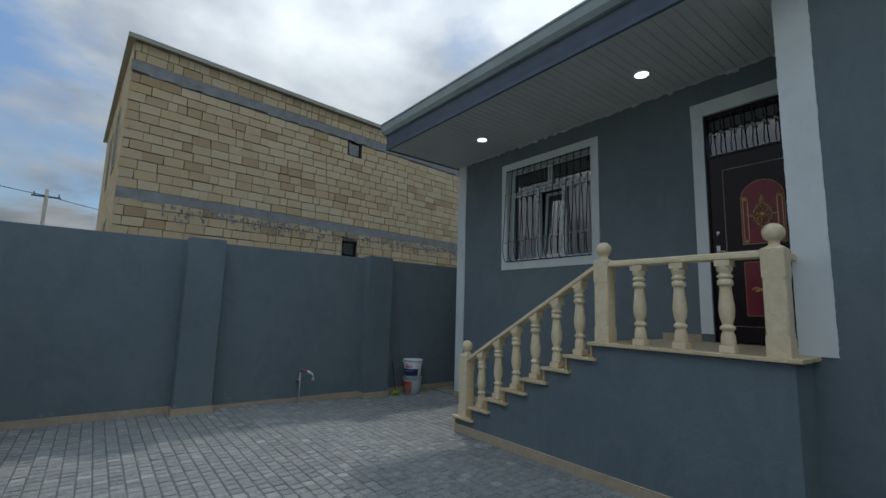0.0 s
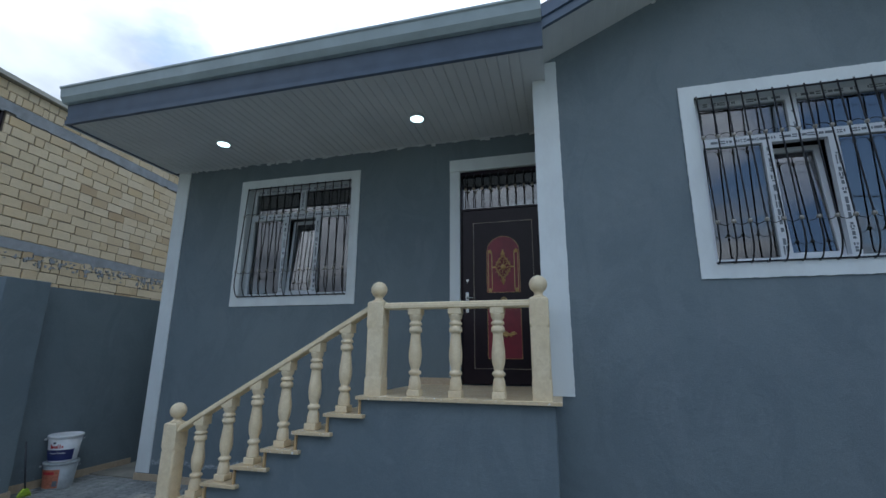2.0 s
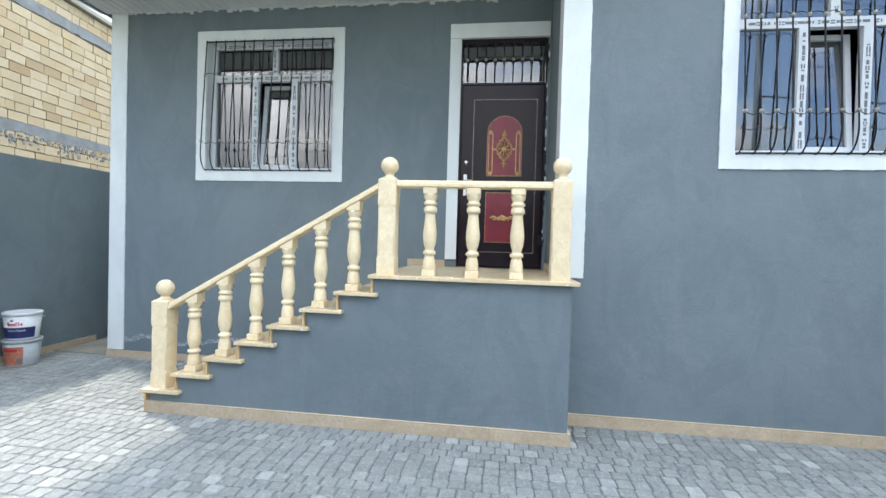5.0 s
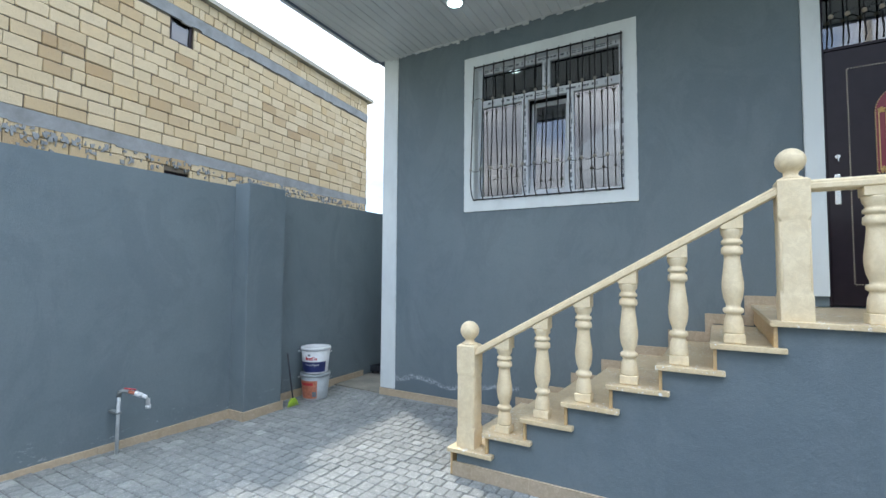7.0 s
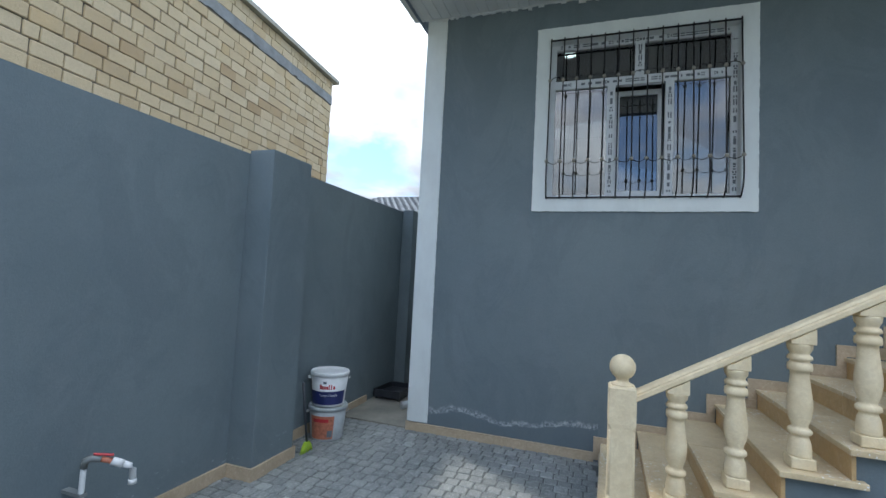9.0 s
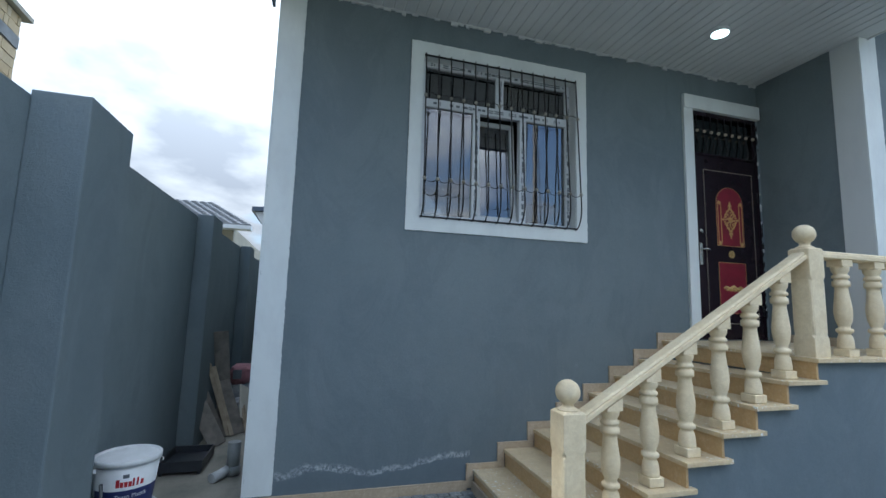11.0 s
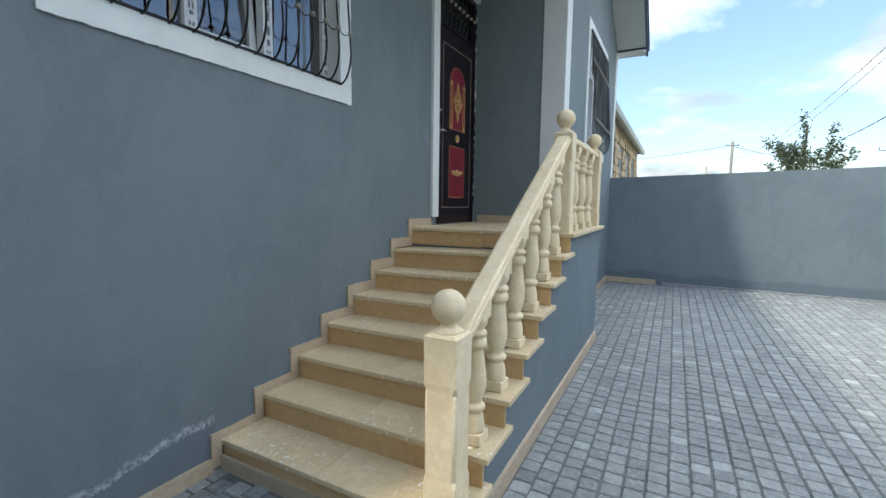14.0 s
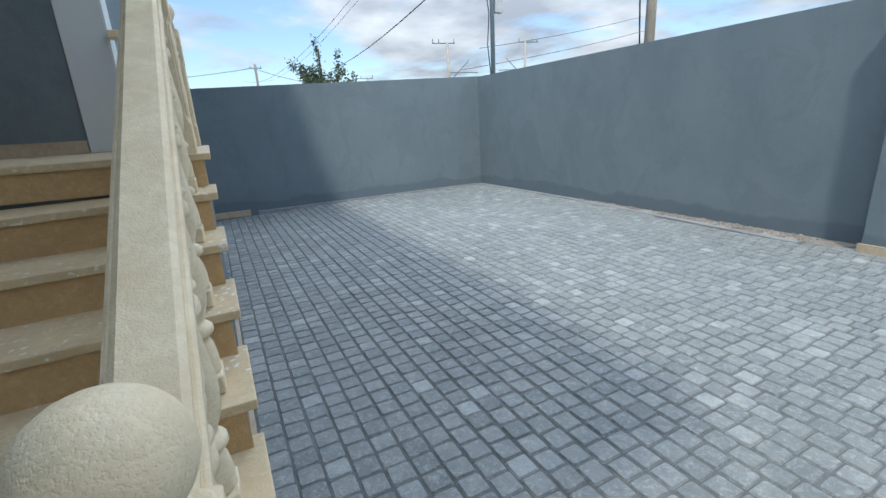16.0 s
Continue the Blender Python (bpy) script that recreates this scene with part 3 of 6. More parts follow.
def ragged(path, x):
    """Uneven cut edge of the ceiling panels where they meet the wall."""
    rnd = random.Random(55)
    bm = bmesh.new()
    for (ya, za), (yb, zb) in zip(path, path[1:]):
        L = math.hypot(yb - ya, zb - za)
        d = 0.0
        while d < L:
            w = rnd.uniform(0.02, 0.07)
            f0, f1 = d / L, min(1, (d + w) / L)
            h = rnd.choice((0.004, 0.012, 0.022, 0.034)) * rnd.uniform(0.6, 1.2)
            p, q = (ya + (yb - ya) * f0, za + (zb - za) * f0), (ya + (yb - ya) * f1, za + (zb - za) * f1)
            prism(bm, [(p[0], p[1] - h), (q[0], q[1] - h * rnd.uniform(0.5, 1.2)), (q[0], q[1]), (p[0], p[1])], "x", x - 0.012 - rnd.uniform(0, 0.012), x - 0.0005)
            d += w
    struct("trim", bm, M_SOFFIT, "ragged cut edge of the ceiling panels")


ragged([(NY, SOFF), (WY + 0.02, SOFF)], FX)
ragged([(WY - 0.2, 4.49), (-1.83, 5.42), (-3.80, 4.39)], WX)

# white corner strips and surrounds, a little proud of the wall
def wavy_bar(bm, x0, x1, y0, y1, z0, z1, rnd, sides=(1, 1), amp=0.0032, step=0.022):
    """A painted band on a wall that faces x, with hand-cut, slightly uneven long edges on the sides named (low, high)."""
    def j(k):
        return rnd.uniform(-amp, amp) * sides[k]
    if z1 - z0 > y1 - y0:
        n = max(2, int((z1 - z0) / step))
        zs = [z0 + (z1 - z0) * k / n for k in range(n + 1)]
        pts = [(y0 + j(0), z) for z in zs] + [(y1 + j(1), z) for z in zs[::-1]]
    else:
        n = max(2, int((y1 - y0) / step))
        ys = [y0 + (y1 - y0) * k / n for k in range(n + 1)]
        pts = [(y, z0 + j(0)) for y in ys] + [(y, z1 + j(1)) for y in ys[::-1]]
    prism(bm, pts, "x", x0, x1)


WAVE = random.Random(77)


def strip_x(x0, x1, y0, y1, z0, z1, label):
    bm = bmesh.new()
    wavy_bar(bm, x0, x1, y0, y1, z0, z1, WAVE)
    return struct("trim", bm, M_WHITE, label)


def strip(name, *b, mat=None, label="white painted trim"):
    bm = boxes(b)
    return struct(name, bm, mat or M_WHITE, label)


strip_x(FX - 0.012, FX, 5.60, NY, 0.04, SOFF - 0.002, label="white painted corner strip")
strip("trim", FX - 0.012, FX + 0.25, NY, NY + 0.012, 0.04, SOFF - 0.002, label="white painted corner strip")
strip_x(WX - 0.012, WX, 0.242, WY + 0.012, SLAB + 0.002, 4.40, label="white painted corner strip")
# Same white strip turned round the corner; its shade is in the greyer colour.
strip("trim", WX, 3.79, WY, WY + 0.012, SLAB + 0.002, SOFF - 0.002, mat=M_SIDE, label="white painted corner strip, its shade put into a greyer colour")
strip_x(WX - 0.012, WX, SY, SY + 0.20, 1.975, 4.30, label="white painted corner strip")


def surround(y0, y1, z0, z1, x, w=0.12):
    bm = bmesh.new()
    for b, sides in (((y0 - w, y1 + w, z0 - w, z0), (1, 0)), ((y0 - w, y1 + w, z1, z1 + w), (0, 1)), ((y0 - w, y0, z0, z1), (1, 0)), ((y1, y1 + w, z0, z1), (0, 1))):
        wavy_bar(bm, x - 0.014, x, *b, WAVE, sides)
    struct("trim", bm, M_WHITE, "white painted window surround")


surround(*W1, FX)
surround(*W2, WX)
struct("trim", boxes((FX - 0.045, FX, WY + 0.02, 1.575, D[3], 3.93), (FX - 0.03, FX, 1.45, 1.575, 1.31, D[3])), M_WHITE, "white painted door surround")

# ---- ground ----
def ground_sheet():
    bm = bmesh.new()
    xs = [-300, -60, -2.05, 1.0, 1.5, 2.0, 2.5, 3.0, 4.0, 15.0, 60, 300]
    ys = [-300, -60, -3.8, 6.7, 60, 300]
    grid = [[bm.verts.new((x, y, gz(x) - 0.03)) for y in ys] for x in xs]
    for i in range(len(xs) - 1):
        for j in range(len(ys) - 1):
            bm.faces.new((grid[i][j], grid[i + 1][j], grid[i + 1][j + 1], grid[i][j + 1]))
    return struct("ground", bm, M_FIELD, "flat dry open ground")


ground_sheet()
bm = bmesh.new()
xs = [-2.1, 1.0, 1.4, 1.8, 2.2, 2.6, 3.0, 4.7]
for a, b in zip(xs, xs[1:]):
    bm.faces.new([bm.verts.new(p) for p in ((a, YS, gz(a) - 0.006), (b, YS, gz(b) - 0.006), (b, YN, gz(b) - 0.006), (a, YN, gz(a) - 0.006))])
struct("floor", bm, M_JOINT, "dark sand in the joints of the yard paving")
struct("pavement", boxes((4.60, 15.0, NY, YN, -0.09, -0.035)), M_ALLEY, "rough sandy concrete side passage")
bm = bmesh.new()
prism(bm, [(west_x(-1.2) , -1.2), (west_x(2.66), 2.66), (west_x(2.66) + 0.26, 2.45), (west_x(-1.2) + 0.02, -1.2)], "z", -0.05, 0.004)
gravel_bed = struct("pavement", bm, M_GRAVEL, "strip of gravel at the foot of the yard wall")
# curb strips along the gravel and south wall
bm = bmesh.new()
for k in range(9):
    y0 = -3.70 + k * 0.66
    y1 = y0 + 0.645
    f = max(0, min(1, (y0 + 1.2) / 3.5))
    g = max(0, min(1, (y1 + 1.2) / 3.5))
    xa, xb = west_x(y0) + 0.02 + 0.24 * f, west_x(y1) + 0.02 + 0.24 * g
    prism(bm, [(xa, y0), (xb, y1), (xb + 0.09, y1), (xa + 0.09, y0)], "z", -0.05, 0.010)
struct("curb", bm, M_CEMENT, "thin grey concrete edging")
bm = boxes(*[(-1.80 + k * 0.62, -1.80 + k * 0.62 + 0.605, YS, YS + 0.075, -0.05, 0.012) for k in range(7)])
struct("curb", bm, M_CEMENT, "thin grey concrete edging")


def skirting():
    """Tan stone skirting slabs with narrow gaps."""
    def run(x0, y0, x1, y1, z0, h, t, side, top=None):
        L = math.hypot(x1 - x0, y1 - y0)
        n = max(1, round(L / 0.6))
        for k in range(n):
            a, b = k / n + 0.0008 / L * 1.0, (k + 1) / n - 0.0008 / L
            xa, ya = x0 + (x1 - x0) * a, y0 + (y1 - y0) * a
            xb, yb = x0 + (x1 - x0) * b, y0 + (y1 - y0) * b
            nx, ny = side
            bm = bmesh.new()
            prism(bm, [(xa, ya), (xb, yb), (xb + nx * t, yb + ny * t), (xa + nx * t, ya + ny * t)], "z", z0, z0 + h)
            struct("baseboard", bm, M_SKIRT, "tan stone skirting slab")
    run(SX + 0.05, 0.40, SX + 0.05, STEP1 - 0.03, gz(3) - 0.02, 0.115, 0.02, (-1, 0))
    run(SX + 0.03, 0.40, WX, 0.40, gz(3.3) - 0.02, 0.115, 0.02, (0, -1))
    run(WX, 0.375, WX, YS + 0.02, gz(3.5) - 0.02, 0.12, 0.02, (-1, 0))
    run(FX, STEP1 + 0.0, FX, NY, gz(4.5) - 0.02, 0.10, 0.02, (-1, 0))
    run(FX - 0.02, NY, FX + 1.2, NY, gz(4.5) - 0.02, 0.10, 0.02, (0, 1))
    run(SX + 0.05, STEP1 - 0.06, FX - 0.02, STEP1 - 0.06, gz(3.5) - 0.02, 0.10, 0.02, (0, 1))
    xs = [-2.05, 0.235, 0.705, 3.055, 3.525, 5.2]
    for i in range(5):
        y = 6.39 if i % 2 else YN
        run(xs[i], y, xs[i + 1], y, min(gz(xs[i]), gz(xs[i + 1])) - 0.01, 0.10, 0.018, (0, -1))
        if i % 2:
            for x, s in ((xs[i], -1), (xs[i + 1], 1)):
                run(x, 6.372, x, YN - 0.02, gz(x) - 0.01, 0.10, 0.018, (s, 0))
    run(2.64, YS, WX - 0.02, YS, -0.05, 0.10, 0.02, (0, 1))
    run(-1.86, 2.64, -1.86, 3.15, -0.02, 0.10, 0.02, (1, 0))
    run(west_x(3) , 3.15, west_x(6), 6.6, -0.02, 0.10, 0.02, (1, 0))


skirting()


# ---- stairs ----
def skewed(bm, z_too=True):
    """The treads run a little out of square: their wall end sits further up the flight and lower."""
    for v in bm.verts:
        if v.co.y > 1.55:
            f = (v.co.x - SX) / (FX - SX)
            v.co.y -= 0.055 * f
            if z_too:
                v.co.z -= 0.038 * f
    return bm


stairs = base("entrance_stairs", (3.8, 2.2, -0.05), "eight beige stone treads and a landing up to the front door", "stairs")
for k in range(1, 9):
    y1 = STEP1 - GOING * (k - 1)
    y0 = y1 - GOING - 0.075 if k < 8 else 0.346
    z = RISE * k if k < 8 else SLAB
    for a, b in ((SX, 3.86), (3.862, FX - 0.001)):
        bm = boxes((a, b, y0 if (k < 8 or a < 3.5) else WY + 0.001, y1, z - 0.03, z))
        bevel(bm, 0.005, 2)
        part("tread" if k < 8 else "landing_slab", skewed(bm, k < 8), M_TREAD, stairs, "beige polished stone slab")
    z0 = RISE * (k - 1) if k > 1 else gz(3) + 0.0
    part("riser", skewed(boxes((SX + 0.03, 3.86, y1 - 0.034, y1 - 0.016, z0, z - 0.031), (3.862, FX - 0.002, y1 - 0.034, y1 - 0.016, z0 - 0.01, z - 0.031)), k < 8), M_RISER, stairs, "tan stone riser")
    # stepped skirting on the wall
    if k < 8:
        ya, za = 2.005 + 0.290 * (8 - k), 0.003 + 0.1617 * k
        yb = ya - 0.290
        lo = za - 0.1617 if k > 1 else -0.03
        bm = bmesh.new()
        prism(bm, [(yb, za), (ya, za), (ya, lo), (ya - 0.062, lo), (ya - 0.062, za - 0.085), (yb - 0.06, za - 0.085), (yb - 0.06, za - 0.002), (yb, za - 0.002)], "x", FX - 0.018, FX - 0.001)
        part("wall_skirting", bm, M_SKIRT, stairs, "tan stone stepped skirting")
part("wall_skirting", boxes((FX - 0.018, FX - 0.001, 1.577, 2.005, SLAB - 0.09, SLAB + 0.074)), M_SKIRT, stairs, "tan stone stepped skirting")
part("wall_skirting", boxes((3.80, FX - 0.05, WY, WY + 0.018, SLAB + 0.001, SLAB + 0.085)), M_SKIRT, stairs, "tan stone stepped skirting")


BAL = [(0.052, 0.0), (0.052, 0.012), (0.051, 0.05), (0.046, 0.085), (0.040, 0.10), (0.037, 0.112), (0.046, 0.118), (0.053, 0.126), (0.053, 0.142), (0.046, 0.150),
       (0.036, 0.155), (0.037, 0.17), (0.050, 0.21), (0.056, 0.26), (0.056, 0.30), (0.048, 0.37), (0.041, 0.44), (0.042, 0.462),
       (0.054, 0.466), (0.056, 0.48), (0.054, 0.505), (0.044, 0.512), (0.042, 0.522), (0.054, 0.526), (0.056, 0.538), (0.050, 0.55),
       (0.042, 0.555), (0.044, 0.565), (0.055, 0.585), (0.057, 0.605), (0.057, 0.615)]


def baluster(at, height, cap_slope=0.0):
    b = base("baluster", at, "cream turned stone baluster with a square foot", "baluster", "balusters of the entrance stairs")
    f = (height - 0.055 - 0.05) / 0.615
    bm = boxes((-0.054, 0.054, -0.054, 0.054, 0.0, 0.055))
    bevel(bm, 0.004)
    local(b, tagged(finish("foot", bm, M_STONE)))
    bm = bmesh.new()
    lathe(bm, [(r, 0.055 + z * f) for r, z in BAL], 20)
    local(b, finish("shaft", bm, M_STONE))
    t = height
    s = cap_slope * 0.056
    bm = bmesh.new()
    prism(bm, [(-0.056, t - 0.05), (0.056, t - 0.05), (0.056, t - s), (-0.056, t + s)], "x", -0.056, 0.056)
    bevel(bm, 0.003)
    local(b, finish("cap", bm, M_STONE))
    return b


def newel(at, height, ball_z, label):
    w = 0.075
    b = base("newel_post", at, label, "newel post", "newel posts of the entrance stairs")
    bm = bmesh.new()
    rings = []
    for z, c in ((0, 0.004), (0.13, 0.004), (0.155, 0.016), (height - 0.235, 0.016), (height - 0.21, 0.004), (height - 0.012, 0.004), (height, 0.014)):
        ww = w - (0.002 if 0.15 < z < height - 0.22 else 0) - (0.01 if z == height else 0)
        pts = []
        for sx, sy in ((1, 1), (-1, 1), (-1, -1), (1, -1)):
            p, q = (ww * sx, (ww - c) * sy), ((ww - c) * sx, ww * sy)
            pts += [p, q] if sx * sy > 0 else [q, p]
        rings.append([bm.verts.new((*p, z)) for p in pts])
    for a, c in zip(rings, rings[1:]):
        for k in range(8):
            bm.faces.new((a[k], a[(k + 1) % 8], c[(k + 1) % 8], c[k]))
    bm.faces.new(rings[0][::-1]); bm.faces.new(rings[-1])
    local(b, finish("post", bm, M_STONE))
    for sx, sy in ((1, 1), (-1, 1), (-1, -1), (1, -1)):
        bm = bmesh.new()
        lathe(bm, [(0.004, 0.165), (0.0085, 0.172), (0.0085, height - 0.252), (0.004, height - 0.245)], 10, (sx * (w - 0.0125), sy * (w - 0.0125), 0))
        local(b, finish("corner_bead", bm, M_STONE))
    r = 0.073
    bm = bmesh.new()
    prof = [(0.062, height), (0.060, height + 0.008), (0.040, height + 0.018), (0.034, height + 0.028)]
    c = ball_z
    prof += [(max(r * math.cos(a), 0.002), c + r * math.sin(a)) for a in [radians(v) for v in range(-60, 91, 10)]]
    lathe(bm, prof, 28)
    local(b, finish("finial", bm, M_STONE))
    return b


newel((RX, 3.90, RISE), 0.77, 1.028 - RISE, "cream stone newel post with a ball at the stair foot")
newel((RX, 1.885, SLAB), 0.79, 2.122 - SLAB, "cream stone newel post with a ball at the landing's corner")
newel((RX, 0.49, SLAB), 0.79, 2.127 - SLAB, "cream stone newel post with a ball against the white corner")
RAIL_A, RAIL_B = (3.83, 0.870), (1.955, 1.953)
rail_slope = (RAIL_B[1] - RAIL_A[1]) / (RAIL_A[0] - RAIL_B[0])
for k in range(2, 8):
    y = 3.90 - 0.2876 * (k - 1)
    z = RAIL_A[1] + (RAIL_A[0] - y) * rail_slope - 0.03
    baluster((RX, y, RISE * k), z - RISE * k, rail_slope)
for y in (1.535, 1.183, 0.828):
    baluster((RX, y, SLAB), 1.945 - SLAB)

RAIL_BODY = [(-0.061, -0.020), (-0.061, 0.003), (-0.055, 0.008), (0.055, 0.008), (0.061, 0.003), (0.061, -0.020), (0.048, -0.028), (-0.048, -0.028)]
RAIL_TOP = [(-0.049, 0.0085), (-0.049, 0.019), (-0.038, 0.030), (0.038, 0.030), (0.049, 0.019), (0.049, 0.0085)]


def rail(name, p, q, label):
    """A moulded handrail between two points of the same x."""
    a, b = Vector(p), Vector(q)
    root = base(name, a, label, "handrail", "handrails of the entrance stairs")
    for piece, sec in (("rail_body", RAIL_BODY), ("rail_moulding", RAIL_TOP)):
        bm = bmesh.new()
        e0, e1 = [[bm.verts.new((c.x + u, c.y, c.z + v)) for u, v in sec] for c in (a, b)]
        n = len(sec)
        for k in range(n):
            bm.faces.new((e0[k], e0[(k + 1) % n], e1[(k + 1) % n], e1[k]))
        bm.faces.new(e0[::-1]); bm.faces.new(e1)
        part(piece, bm, M_STONE, root)
    return root


mid = (3.10, RAIL_A[1] + (RAIL_A[0] - 3.10) * rail_slope)
rail("handrail", (RX, RAIL_A[0], RAIL_A[1]), (RX, mid[0] + 0.001, mid[1]), "sloping cream stone handrail on turned balusters")
rail("handrail", (RX, mid[0] - 0.001, mid[1]), (RX, RAIL_B[0], RAIL_B[1]), "sloping cream stone handrail on turned balusters")
rail("handrail", (RX, 1.81, 1.972), (RX, 0.566, 1.972), "level cream stone handrail of the landing")
rail_end = boxes((RX + 0.076, WX - 0.013, 0.44, 0.54, 1.945, 1.995))
tagged(finish("handrail", bevel(rail_end, 0.006), M_STONE), "short cream stone handrail into the white corner", "handrail", "handrails of the entrance stairs")


# ---- windows ----
def window(name, W, x, ajar):
    y0, y1, z0, z1 = W
    fx0, fx1 = x + 0.10, x + 0.16
    root = base(name, (x + 0.13, (y0 + y1) / 2, z0), "white plastic window with printed film strips, middle casement ajar", "")
    root["kind"] = "structure"
    zt = z0 + (z1 - z0) * 0.735
    wid = y1 - y0
    ya, yb = y0 + wid * 0.335, y0 + wid * 0.645
    ym = y0 + wid * 0.495
    f = 0.055
    bm = boxes((fx0, fx1, y0, y0 + f, z0, z1), (fx0, fx1, y1 - f, y1, z0, z1), (fx0, fx1, y0 + f, y1 - f, z0, z0 + f), (fx0, fx1, y0 + f, y1 - f, z1 - f, z1),
               (fx0 + 0.002, fx1, y0 + f, y1 - f, zt - 0.04, zt + 0.04), (fx0, fx1, ym - 0.04, ym + 0.04, zt + 0.04, z1 - f),
               (fx0, fx1, ya - 0.035, ya + 0.035, z0 + f, zt - 0.04), (fx0, fx1, yb - 0.035, yb + 0.035, z0 + f, zt - 0.04))
    part("window_frame", bm, M_PVC, root)
    def pane(a, b, c, d):
        part("pane", boxes((fx0 + 0.030, fx0 + 0.036, a, b, c, d)), M_GLASS, root)
    pane(y0 + f, ym - 0.04, zt + 0.04, z1 - f)
    pane(ym + 0.04, y1 - f, zt + 0.04, z1 - f)
    pane(y0 + f, ya - 0.035, z0 + f, zt - 0.04)
    pane(yb + 0.035, y1 - f, z0 + f, zt - 0.04)
    # tilted casement
    sash = base("casement", (fx1, (ya + yb) / 2, z0 + f), "white plastic casement tilted inwards", "")
    sash.parent = root
    sash.matrix_parent_inverse = root.matrix_world.inverted()
    w2 = (yb - ya) / 2 - 0.036
    h2 = zt - 0.04 - z0 - f
    s = 0.045
    bmf = boxes((0, 0.05, -w2, -w2 + s, 0, h2), (0, 0.05, w2 - s, w2, 0, h2), (0, 0.05, -w2 + s, w2 - s, 0, s), (0, 0.05, -w2 + s, w2 - s, h2 - s, h2))
    local(sash, finish("sash_frame", bmf, M_PVC))
    local(sash, finish("sash_pane", boxes((0.022, 0.028, -w2 + s, w2 - s, s, h2 - s)), M_GLASS))
    sash.rotation_euler = (0, radians(5), 0) if ajar else (0, 0, 0)
    # printed film marks
    rnd = random.Random(7 if x > 4 else 8)
    bm = bmesh.new()
    def marks(along, lo, hi, c, q):
        p = lo + 0.02
        while p < hi - 0.05:
            L = rnd.choice((0.012, 0.02, 0.035, 0.055))
            if rnd.random() < 0.9:
                for s_ in ((-0.017, -0.006), (0.003, 0.014)) if rnd.random() < 0.4 else ((-0.012, 0.010),):
                    if along == "y":
                        bx(bm, q - 0.002, q - 0.0005, p, p + L, c + s_[0], c + s_[1])
                    else:
                        bx(bm, q - 0.002, q - 0.0005, c + s_[0], c + s_[1], p, p + L)
            p += L + rnd.choice((0.005, 0.01, 0.03))
    marks("y", y0 + f, y1 - f, zt, fx0 + 0.002)
    marks("y", y0 + f, y1 - f, z1 - 0.028, fx0)
    marks("z", z0 + f, zt - 0.05, ya, fx0)
    marks("z", z0 + f, zt - 0.05, yb, fx0)
    marks("z", zt + 0.05, z1 - f, ym, fx0)
    marks("z", z0 + f, z1 - f, y0 + 0.028, fx0)
    part("printed_film", bm, M_INK, root, "dark unreadable print on the frame's film")
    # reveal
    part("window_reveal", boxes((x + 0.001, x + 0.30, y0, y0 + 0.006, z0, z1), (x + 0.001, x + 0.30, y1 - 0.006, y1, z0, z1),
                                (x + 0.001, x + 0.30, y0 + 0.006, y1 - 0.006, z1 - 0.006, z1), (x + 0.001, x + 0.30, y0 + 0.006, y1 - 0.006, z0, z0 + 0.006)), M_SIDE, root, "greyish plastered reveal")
    return root


window("window_1", W1, FX, True)
window("window_2", W2, WX, True)
# room behind, its dimness put into the plaster colour
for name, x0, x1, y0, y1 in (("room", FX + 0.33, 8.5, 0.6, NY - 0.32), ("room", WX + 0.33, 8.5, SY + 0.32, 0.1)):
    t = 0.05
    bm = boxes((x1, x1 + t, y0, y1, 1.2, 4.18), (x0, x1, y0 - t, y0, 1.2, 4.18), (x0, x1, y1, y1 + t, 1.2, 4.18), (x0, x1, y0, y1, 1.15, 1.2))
    struct("wall_inner", bm, M_ROOM, "plain plastered room walls, the dark put into their colour")
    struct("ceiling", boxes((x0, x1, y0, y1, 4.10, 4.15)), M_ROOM)


